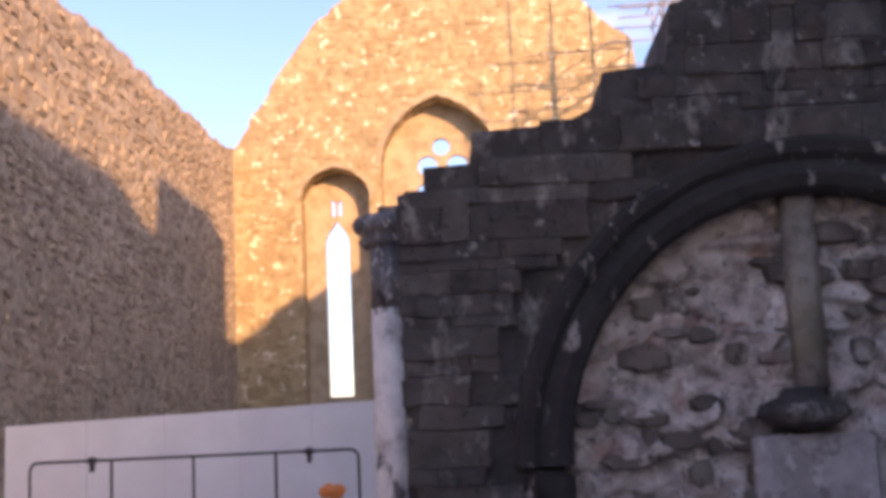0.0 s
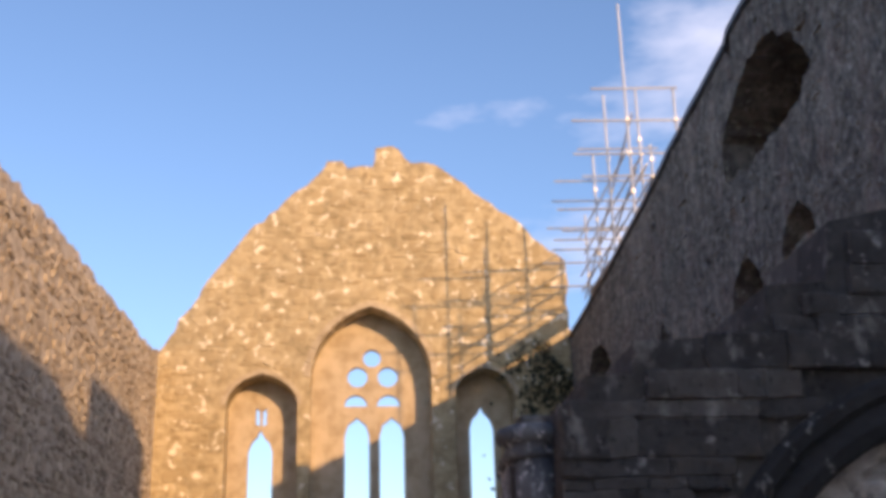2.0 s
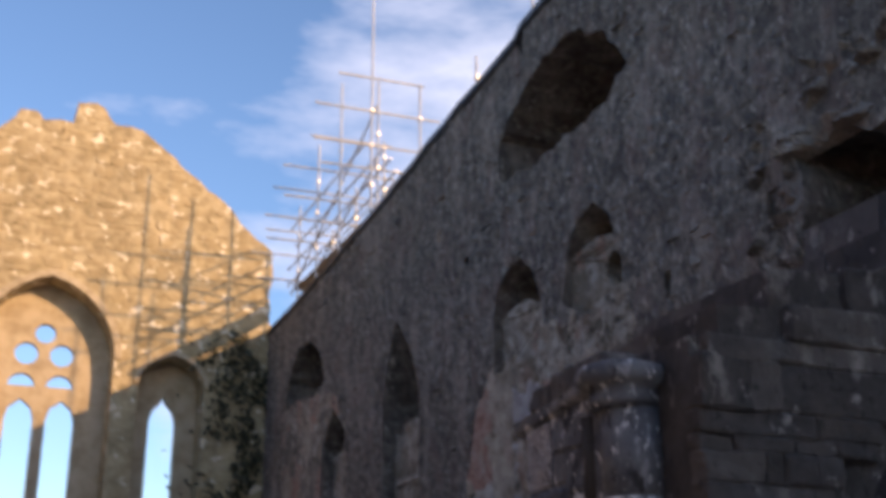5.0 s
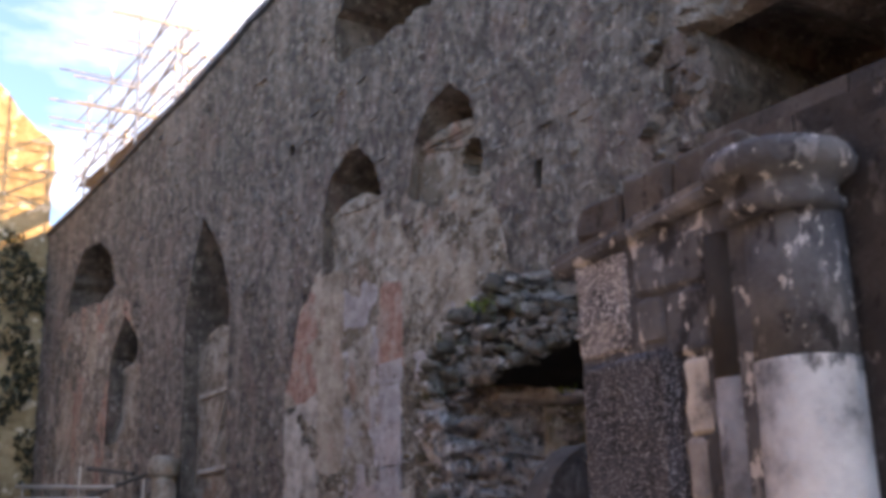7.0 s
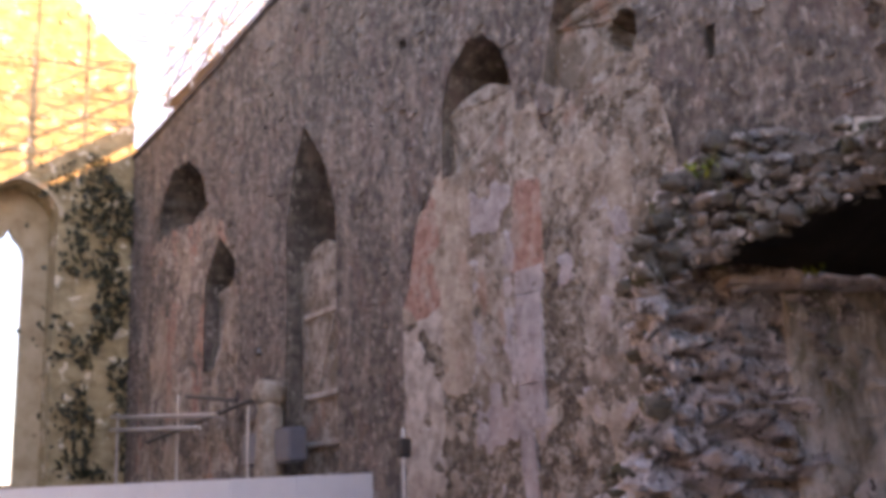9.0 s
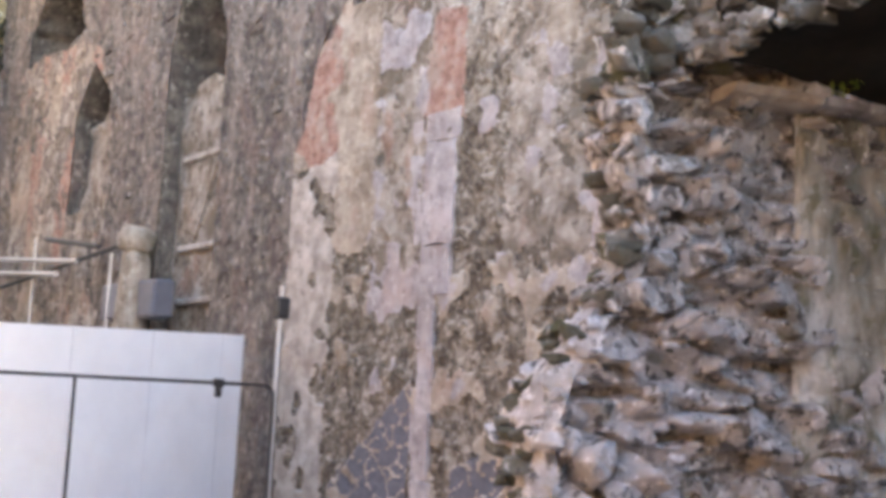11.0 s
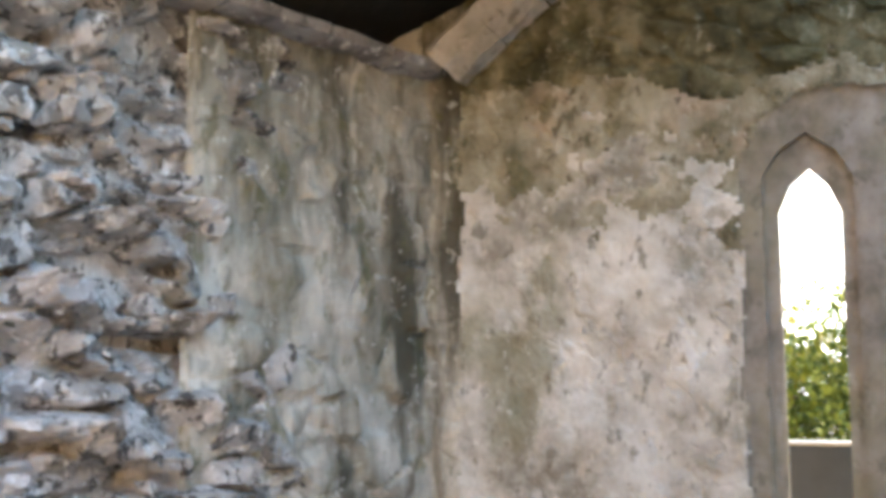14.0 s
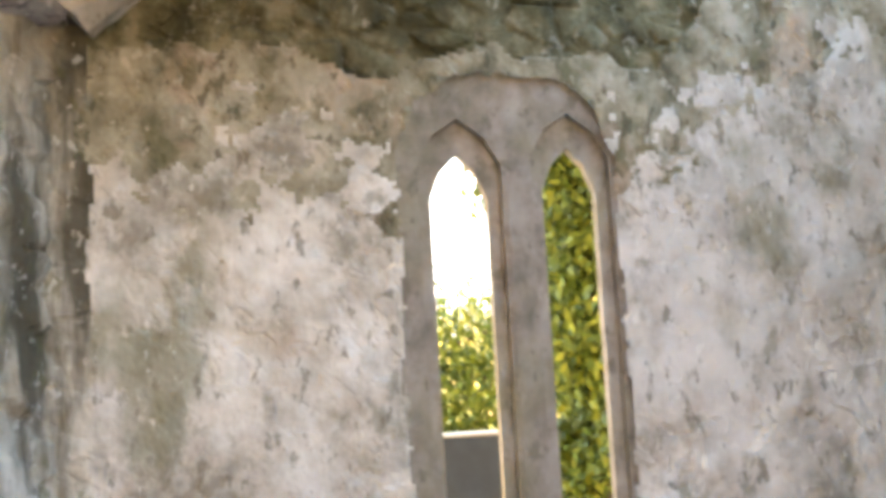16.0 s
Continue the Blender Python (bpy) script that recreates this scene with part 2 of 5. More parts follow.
CHALKY = material("pale broken stone", [(0.22, 0.21, 0.21), (0.5, 0.485, 0.49), (0.78, 0.77, 0.78), (0.88, 0.875, 0.88)], 7, 20, 1.0, island=0.2, stain=(0.2, 0.19, 0.16), stained=0.35, spots=[(6, (0.6, 0.7), (0.25, 0.25, 0.13), 0.5, (1, 1, 0.7)), (12, (0.55, 0.62), (0.07, 0.067, 0.065), 0.85, (1, 1, 0.6)), (24, (0.58, 0.64), (0.9, 0.89, 0.9), 0.7, (1, 1, 0.7))])
# Mossy core stone, darker than BROKEN because shade is put into its colour.
SHADED_CORE = material("shade-darkened mossy core rubble", [(0.03, 0.029, 0.024), (0.10, 0.096, 0.084), (0.24, 0.23, 0.215), (0.5, 0.49, 0.475)], 6, 20, 1.0, island=0.4, stain=(0.05, 0.055, 0.025), stained=0.6, spots=[(4, (0.54, 0.66), (0.08, 0.088, 0.028), 0.7, (1, 1, 0.7)), (9, (0.58, 0.65), (0.6, 0.59, 0.57), 0.75, (1, 1, 0.7)), (14, (0.57, 0.64), (0.03, 0.028, 0.024), 0.8, (1, 1, 0.6))])
MOSSY = material("mossy masonry", [(0.033, 0.029, 0.012), (0.085, 0.078, 0.038), (0.16, 0.147, 0.083), (0.29, 0.27, 0.185)], 5, 20, 1.0, stain=(0.06, 0.058, 0.025), stained=0.6, spots=[(3.0, (0.52, 0.66), (0.09, 0.095, 0.03), 0.6, (1, 1, 0.7)), (9, (0.6, 0.68), (0.5, 0.47, 0.4), 0.6, (1, 1, 0.7))])
DAMP = material("damp streaked plaster", [(0.115, 0.107, 0.08), (0.30, 0.285, 0.235), (0.48, 0.458, 0.40), (0.70, 0.68, 0.62)], 2.6, 20, 1.0, stretch=(1.2, 1.2, 0.5), stain=(0.07, 0.068, 0.035), stained=0.45, spots=[(3.0, (0.54, 0.62), (0.64, 0.6, 0.52), 0.8, (1, 1, 0.2)), (3.4, (0.5, 0.6), (0.06, 0.055, 0.035), 0.85, (1, 1, 0.18)), (9, (0.57, 0.65), (0.14, 0.14, 0.06), 0.6, (1, 1, 0.7)), (18, (0.6, 0.66), (0.7, 0.68, 0.65), 0.6, (1, 1, 0.8))])
# Near-black base holds the vault's deep shade as well as soot, with little gloss.
VAULT = material("sooted and shade-darkened vault stone", [(0.008, 0.0075, 0.007), (0.02, 0.018, 0.015), (0.045, 0.04, 0.03)], 4, 30, 1.0, rough=0.98, island=0.3)
SURROUND = material("window surround stone", [(0.17, 0.153, 0.135), (0.27, 0.246, 0.222), (0.37, 0.343, 0.318)], 5, 40, 0.8, stain=(0.12, 0.12, 0.07), stained=0.5, spots=[(1.6, (0.48, 0.62), (0.24, 0.225, 0.15), 0.65, (1, 1, 0.8)), (3.5, (0.52, 0.64), (0.36, 0.34, 0.315), 0.6, (1, 1, 0.7)), (11, (0.57, 0.65), (0.12, 0.11, 0.085), 0.6, (1, 1, 0.8)), (8, (0.58, 0.68), (0.45, 0.43, 0.39), 0.45, (1, 1, 0.5))])
CREAM = material("cream plaster", [(0.22, 0.18, 0.135), (0.36, 0.31, 0.25), (0.47, 0.42, 0.35)], 3, 24, 0.8, stain=(0.17, 0.135, 0.10), stained=0.45, spots=[(2.2, (0.53, 0.64), (0.44, 0.33, 0.27), 0.55, (1, 1, 0.5)), (8, (0.56, 0.64), (0.16, 0.13, 0.10), 0.6, (1, 1, 0.8)), (15, (0.58, 0.65), (0.62, 0.57, 0.5), 0.6, (1, 1, 0.8))])
LILAC = material("pale lilac limewash", [(0.26, 0.238, 0.238), (0.38, 0.355, 0.36), (0.50, 0.475, 0.475)], 3, 24, 0.8, stain=(0.2, 0.17, 0.16), stained=0.4, spots=[(2.4, (0.54, 0.64), (0.40, 0.31, 0.28), 0.5, (1, 1, 0.5)), (9, (0.57, 0.64), (0.15, 0.125, 0.115), 0.55, (1, 1, 0.8)), (14, (0.58, 0.65), (0.62, 0.59, 0.6), 0.6, (1, 1, 0.8))])
BARE = material("bare brown rubble", [(0.06, 0.048, 0.036), (0.135, 0.11, 0.082), (0.21, 0.18, 0.14), (0.36, 0.33, 0.28)], 6, 24, 1.0, stain=(0.09, 0.075, 0.05), stained=0.4, spots=[(4.5, (0.56, 0.63), (0.46, 0.42, 0.36), 0.75, (1, 1, 1.2)), (12, (0.57, 0.64), (0.5, 0.46, 0.41), 0.7, (1, 1, 1)), (16, (0.56, 0.63), (0.045, 0.036, 0.028), 0.75, (1, 1, 0.8))])
OLIVE = material("olive-stained plaster", [(0.13, 0.12, 0.075), (0.27, 0.25, 0.18), (0.40, 0.375, 0.29), (0.52, 0.49, 0.41)], 3.4, 20, 1.0, stain=(0.11, 0.105, 0.05), stained=0.55, spots=[(2.0, (0.55, 0.64), (0.46, 0.345, 0.27), 0.5, (1, 1, 1)), (5, (0.55, 0.64), (0.13, 0.125, 0.06), 0.7, (1, 1, 0.8)), (13, (0.57, 0.64), (0.085, 0.078, 0.045), 0.75, (1, 1, 0.7)), (15, (0.6, 0.67), (0.6, 0.57, 0.5), 0.6, (1, 1, 0.8))])
STEEL = material("galvanised tube", [(0.5, 0.5, 0.5), (0.62, 0.62, 0.62)], 6, 60, 0.1, rough=0.45, metal=0.7, stained=0.2)
RUST = material("rusty tube", [(0.12, 0.07, 0.05), (0.2, 0.13, 0.09)], 8, 60, 0.2, rough=0.7, metal=0.2, stained=0.2)
TIMBER = material("scaffold board", [(0.30, 0.22, 0.14), (0.42, 0.32, 0.2)], 6, 40, 0.4, stained=0.2, stretch=(1, 0.2, 1))
PANEL = material("painted hoarding board", [(0.8, 0.8, 0.82), (0.87, 0.87, 0.885)], 1.5, 50, 0.08, rough=0.6, stain=(0.6, 0.6, 0.6), stained=0.25)
BLACK = material("black iron", [(0.02, 0.02, 0.022), (0.04, 0.04, 0.042)], 6, 60, 0.1, rough=0.5, stained=0)
ORANGE = material("orange plastic", [(0.75, 0.22, 0.05), (0.8, 0.28, 0.07)], 6, 60, 0.05, rough=0.5, stained=0)
SLATE = material("blue slate", [(0.07, 0.075, 0.09), (0.12, 0.125, 0.15), (0.2, 0.2, 0.23)], 6, 60, 0.3, rough=0.6, island=0.6, stained=0.2)
LEAD = material("lead flashing", [(0.03, 0.03, 0.035), (0.07, 0.07, 0.08)], 5, 50, 0.2, rough=0.6, stained=0.2)
GROUND = material("trodden grass and gravel", [(0.20, 0.195, 0.175), (0.31, 0.305, 0.285), (0.42, 0.415, 0.395)], 3, 20, 0.8, stained=0.3)
LEAF = material("leaves", [(0.04, 0.075, 0.008), (0.12, 0.17, 0.016), (0.27, 0.30, 0.03)], 2, 30, 0.0, rough=0.6, island=0.7, stained=0)
IVY = material("ivy leaves", [(0.015, 0.02, 0.009), (0.035, 0.04, 0.018), (0.07, 0.07, 0.035)], 2, 30, 0.0, rough=0.6, island=0.7, stained=0)
BARK = material("bark", [(0.07, 0.055, 0.04), (0.14, 0.11, 0.08)], 8, 30, 0.8, stained=0.2)
GREYWALL = material("grey rendered wall", [(0.028, 0.04, 0.062), (0.045, 0.06, 0.09)], 2, 40, 0.2, stained=0.2)
WHITE = material("pale coping", [(0.34, 0.34, 0.34), (0.46, 0.46, 0.45)], 3, 40, 0.2, stained=0.15)


# ---- mesh helpers ----
def mesh(name, verts, faces, mat, parent=None, label="", smooth=False):
    data = bpy.data.meshes.new(name)
    data.from_pydata([tuple(v) for v in verts], [], faces)
    data.materials.append(mat)
    if smooth:
        data.polygons.foreach_set("use_smooth", [True] * len(data.polygons))
    data.update()
    ob = new(name, data)
    if parent:
        ob.parent = parent
    if label:
        tagged(ob, label)
    return ob


def part(name, bm, mat, parent=None, label="", smooth=False):
    data = bpy.data.meshes.new(name)
    bmesh.ops.recalc_face_normals(bm, faces=bm.faces)
    bm.to_mesh(data)
    bm.free()
    data.materials.append(mat)
    if smooth:
        data.polygons.foreach_set("use_smooth", [True] * len(data.polygons))
    ob = new(name, data)
    if parent:
        ob.parent = parent
    if label:
        tagged(ob, label)
    return ob


def thing(name, label, category, group="", kind=""):
    return tagged(new(name), label, category, group, kind)


def slab(bm, at, outline, holes, near, far):
    """A sheet with holes and thickness; at(u, v, d) gives the place, d is depth into the wall."""
    from mathutils.geometry import tessellate_polygon
    loops = [[Vector((u, v, 0)) for u, v in loop] for loop in [outline, *holes]]
    flat = [p for loop in loops for p in loop]
    front = [bm.verts.new(at(p.x, p.y, near)) for p in flat]
    back = [bm.verts.new(at(p.x, p.y, far)) for p in flat]
    for tri in tessellate_polygon(loops):
        for side in (front, back):
            try:
                bm.faces.new([side[i] for i in tri])
            except ValueError:
                pass
    start = 0
    for loop in loops:
        n = len(loop)
        for i in range(n):
            a, b = start + i, start + (i + 1) % n
            bm.faces.new((front[a], front[b], back[b], back[a]))
        start += n


def box(bm, x0, y0, z0, x1, y1, z1, bevel=0.0):
    made = bmesh.ops.create_cube(bm, size=1)["verts"]
    for v in made:
        v.co = Vector(((x0, x1)[v.co.x > 0], (y0, y1)[v.co.y > 0], (z0, z1)[v.co.z > 0]))
    if bevel:
        edges = list({e for v in made for e in v.link_edges})
        bmesh.ops.bevel(bm, geom=edges, offset=bevel, segments=1, affect="EDGES")


def tube(bm, a, b, r, n=8):
    a, b = Vector(a), Vector(b)
    turn = (b - a).to_track_quat("Z", "Y").to_matrix()
    rings = [[bm.verts.new(end + turn @ Vector((r * math.cos(k * math.tau / n), r * math.sin(k * math.tau / n), 0))) for k in range(n)] for end in (a, b)]
    for k in range(n):
        bm.faces.new((rings[0][k], rings[0][(k + 1) % n], rings[1][(k + 1) % n], rings[1][k]))
    bm.faces.new(rings[0][::-1])
    bm.faces.new(rings[1])


def lathe(bm, centre, profile, n=20, start=0.0, sweep=math.tau):
    """A turned shape: profile of (radius, z) about an upright axis."""
    cx, cy = centre
    full = abs(sweep - math.tau) < 1e-6
    steps = n if full else n + 1
    rings = [[bm.verts.new((cx + r * math.cos(start + sweep * k / n), cy + r * math.sin(start + sweep * k / n), z)) for k in range(steps)] for r, z in profile]
    for low, high in zip(rings, rings[1:]):
        for k in range(n):
            j = (k + 1) % steps
            bm.faces.new((low[k], low[j], high[j], high[k]))
    if full:
        bm.faces.new(rings[0][::-1])
        bm.faces.new(rings[-1])


def roughen(bm, amount, size, seed=0.0):
    for v in bm.verts:
        v.co += noise.noise_vector(v.co / size + Vector((seed, seed, seed))) * amount


def pointed(cx, spring, half, rise, foot, n=8, lean=0.4):
    """Outline of a two-centred pointed opening, anticlockwise from the foot."""
    last = math.acos(lean / (1 + lean))
    tall = (1 + lean) * math.sin(last)
    right = [(cx + half * ((1 + lean) * math.cos(last * k / n) - lean), spring + rise * (1 + lean) * math.sin(last * k / n) / tall) for k in range(n)]
    left = [(2 * cx - u, v) for u, v in right]
    return [(cx + half, foot), *right, (cx, spring + rise), *left[::-1], (cx - half, foot)]


def ring(cx, cz, r, n=14):
    return [(cx + r * math.cos(math.tau * k / n), cz + r * math.sin(math.tau * k / n)) for k in range(n)]


def ragged(points, step, amount, seed):
    """Breaks the straight runs of an outline into uneven ones."""
    chance = random.Random(seed)
    out = []
    for (u0, v0), (u1, v1) in zip(points, points[1:]):
        n = max(1, int(math.hypot(u1 - u0, v1 - v0) / step))
        for k in range(n):
            wob = amount if k else 0.0
            out.append((u0 + (u1 - u0) * k / n + chance.uniform(-wob, wob), v0 + (v1 - v0) * k / n + chance.uniform(-wob, wob)))
    out.append(points[-1])
    return out


def within(u, v, loop):
    hit, n = False, len(loop)
    for i in range(n):
        (u0, v0), (u1, v1) = loop[i], loop[i - 1]
        if (v0 > v) != (v1 > v) and u < (u1 - u0) * (v - v0) / (v1 - v0) + u0:
            hit = not hit
    return hit


def stones(at, outline, holes, wide, high, proud, mat, parent, seed, near=None, keep=1.0, name="stone"):
    """Rubble facing: uneven stones laid in wandering courses over a wall. Those for which near(u, v) holds are objects of their own (at most 300)."""
    chance = random.Random(seed)
    lo_u, hi_u = min(p[0] for p in outline), max(p[0] for p in outline)
    lo_v, hi_v = min(p[1] for p in outline), max(p[1] for p in outline)
    verts, faces, singles = [], [], 0
    v = lo_v
    while v < hi_v:
        course = high * chance.uniform(0.6, 1.5)
        u = lo_u + chance.uniform(-wide, 0)
        while u < hi_u:
            length = wide * chance.choice((0.5, 0.7, 0.9, 1.1, 1.5, 1.9))
            tall = course * chance.choice((0.55, 0.8, 1.0, 1.0, 1.15))
            cu, cv = u + length / 2, v + course / 2 + chance.uniform(-0.25, 0.25) * course + 0.12 * math.sin(u * 0.7 + seed)
            u += length
            if chance.random() > keep:
                continue
            corners = [(cu + a * length * 0.5, cv + b * tall * 0.5) for a, b in ((-1, -1), (1, -1), (1, 1), (-1, 1))]
            if not all(within(*c, outline) for c in corners) or any(within(*c, h) for h in holes for c in (*corners, (cu, cv))):
                continue
            n = chance.choice((6, 7, 8))
            turn = chance.uniform(0, 1)
            lift = proud * chance.uniform(0.25, 1.0) * (1.6 if chance.random() < 0.1 else 1)
            tilt_u, tilt_v = chance.uniform(-0.35, 0.35) * lift / length * 2, chance.uniform(-0.35, 0.35) * lift / tall * 2
            rim, top = [], []
            for k in range(n):
                a = math.tau * (k + turn) / n
                c, s = math.cos(a), math.sin(a)
                boxy = (abs(c) ** 4 + abs(s) ** 4) ** (-1 / 4) * chance.uniform(0.86, 1.12)
                du, dv = c * boxy * length * 0.5, s * boxy * tall * 0.5
                rim.append(at(cu + du, cv + dv, 0.03))
                q = chance.uniform(0.72, 0.9)
                top.append(at(cu + du * q, cv + dv * q, -lift - tilt_u * du - tilt_v * dv))
            mine = [*rim, *top, at(cu, cv, -lift * 1.1)]
            base = 0 if near and singles < 300 and near(cu, cv) else len(verts)
            made = []
            for k in range(n):
                j = (k + 1) % n
                made += [(base + k, base + j, base + n + j, base + n + k), (base + n + k, base + n + j, base + 2 * n)]
            if base == 0 and near and singles < 300 and near(cu, cv):
                singles += 1
                mesh(name, mine, made, mat, parent)
            else:
                verts += mine
                faces += made
        v += course * 0.93
    return tagged(mesh(name + "_facing", verts, faces, mat, parent), kind="stuff")


def lump(verts, faces, centre, size, chance, n=22):
    """One broken stone: the hull of a few points in a box, so that it has flat, sharp-edged faces."""
    bm = bmesh.new()
    spin = Euler((chance.uniform(-0.25, 0.25), chance.uniform(-0.25, 0.25), chance.uniform(0, 6.3))).to_matrix()
    for k in range(n):
        p = Vector([chance.uniform(-1, 1) for _ in range(3)])
        p /= max(abs(p.x), abs(p.y), abs(p.z), 0.05) ** 0.65
        bm.verts.new(Vector(centre) + spin @ Vector((p.x * size[0] / 2, p.y * size[1] / 2, p.z * size[2] / 2)))
    bmesh.ops.convex_hull(bm, input=bm.verts)
    bmesh.ops.subdivide_edges(bm, edges=bm.edges, cuts=1)
    roughen(bm, 0.14 * min(size), 0.5 * max(size))
    base, place = len(verts), {}
    for f in bm.faces:
        for v in f.verts:
            if v not in place:
                place[v] = base + len(place)
                verts.append(v.co.copy())
    faces += [tuple(place[v] for v in f.verts) for f in bm.faces]
    bm.free()


def cells(u, v, wide, high, seed):
    """One point of a field of uneven stones: nearness to a joint (0 in it), the stone's lift, and its tilt there."""
    p = Vector((u / wide + 0.3 * noise.noise(Vector((u * 3, v * 3, seed))), v / high + 0.35 * noise.noise(Vector((u * 3, v * 4, seed + 9))), seed))
    gaps, spots = noise.voronoi(p)
    tilt = (p.x - spots[0].x) * noise.cell(spots[0] * 31.1) + (p.y - spots[0].y) * noise.cell(spots[0] * 17.9)
    return min(1.0, (gaps[1] - gaps[0]) * 5.0), noise.cell(spots[0] * 53.7), tilt


def relief(name, at, u_range, v_range, step, height, pick, mats, parent, label="", inside=None):
    """A worn surface as one fine sheet: pick(u, v) says which material lies there, height(u, v, kind) how far it stands out."""
    (u0, u1), (v0, v1) = u_range, v_range
    nu, nv = int((u1 - u0) / step), int((v1 - v0) / step)
    verts, faces, kinds, picked = [], [], [], []
    for j in range(nv + 1):
        for i in range(nu + 1):
            u, v = u0 + (u1 - u0) * i / nu, v0 + (v1 - v0) * j / nv
            kinds.append(pick(u, v))
            verts.append(at(u, v, 0.012 if i in (0, nu) or j in (0, nv) else -height(u, v, kinds[-1])))
    for j in range(nv):
        for i in range(nu):
            if inside and not inside(u0 + (u1 - u0) * (i + 0.5) / nu, v0 + (v1 - v0) * (j + 0.5) / nv):
                continue
            k = j * (nu + 1) + i
            faces.append((k, k + 1, k + nu + 2, k + nu + 1))
            picked.append(kinds[k])
    ob = mesh(name, verts, faces, mats[0], parent, label)
    for mat in mats[1:]:
        ob.data.materials.append(mat)
    ob.data.polygons.foreach_set("material_index", picked)
    return ob


def crag(name, at, start, end, v0, v1, step, cell, deep, mat, parent, seed, calm=None, label="", slots=()):
    """Bare broken masonry: a fine sheet whose cells stand out as uneven, tilted stones with dark joints. start(v) and end(v) bound it sideways."""
    verts, faces = [], []
    nv = int((v1 - v0) / step)
    nu = int(max(end(v0 + (v1 - v0) * k / 8) - start(v0 + (v1 - v0) * k / 8) for k in range(9)) / step)
    for j in range(nv + 1):
        v = v0 + (v1 - v0) * j / nv
        a, b = start(v), end(v)
        for i in range(nu + 1):
            u = a + (b - a) * i / nu
            p = Vector((u / cell[0] + 0.35 * noise.noise(Vector((u * 3, v * 3, seed))), v / cell[1] + 0.45 * noise.noise(Vector((u * 2, v * 4, seed + 9))), seed))
            gaps, spots = noise.voronoi(p)
            lift = noise.cell(spots[0] * 53.7)
            lean = noise.cell(spots[0] * 31.1 + Vector((5, 5, 5)))
            tip = noise.cell(spots[0] * 17.9 + Vector((2, 8, 4)))
            joint = min(1.0, (gaps[1] - gaps[0]) * 5.0)
            d = lift * 0.7 + (p.x - spots[0].x) * lean * 1.3 + (p.y - spots[0].y) * tip * 1.3
            d = (d - 0.35) * joint - 0.75 * (1 - joint) + 0.22 * noise.noise(Vector((u * 14, v * 14, seed))) + 0.14 * noise.noise(Vector((u * 40, v * 40, seed)))
            d *= deep * (calm(u, v) if calm else 1.0)
            for s0, s1, sv, half in slots:
                if s0 < u < s1:
                    d -= 0.16 * math.exp(-((v - sv - 0.06 * noise.noise(Vector((u * 5, sv, 3)))) / half) ** 4)
            if i in (0, nu) or j in (0, nv):
                d = -deep * 1.5
            verts.append(at(u, v, -d))
    for j in range(nv):
        for i in range(nu):
            k = j * (nu + 1) + i
            faces.append((k, k + 1, k + nu + 2, k + nu + 1))
    return mesh(name, verts, faces, mat, parent, label)


# ---- planes of the walls ----
GABLE_Y, SOUTH_X, NORTH_X = 36.9, 5.6, -7.8


def on_gable(u, v, d):
    return Vector((u, GABLE_Y + d, v))


def on_south(u, v, d):
    return Vector((SOUTH_X + d, u, v))


def on_north(u, v, d):
    return Vector((NORTH_X - d, u, v))


def on_chapel(u, v, d):
    return Vector((4.38 + 0.22 * (12.0 - u) + d, u, v))


# ---- ground ----
def build_ground():
    bm = bmesh.new()
    edge, n = 400.0, 40
    bmesh.ops.create_grid(bm, x_segments=n, y_segments=n, size=edge)
    for v in bm.verts:
        far = math.hypot(v.co.x, v.co.y - 15)
        v.co.z = 0.0 if far < 60 else noise.noise(v.co / 90) * 0.02 * (far - 60)
    return tagged(part("ground", bm, GROUND, smooth=True), "uneven trodden grass and gravel ground", "ground", kind="structure")


build_ground()


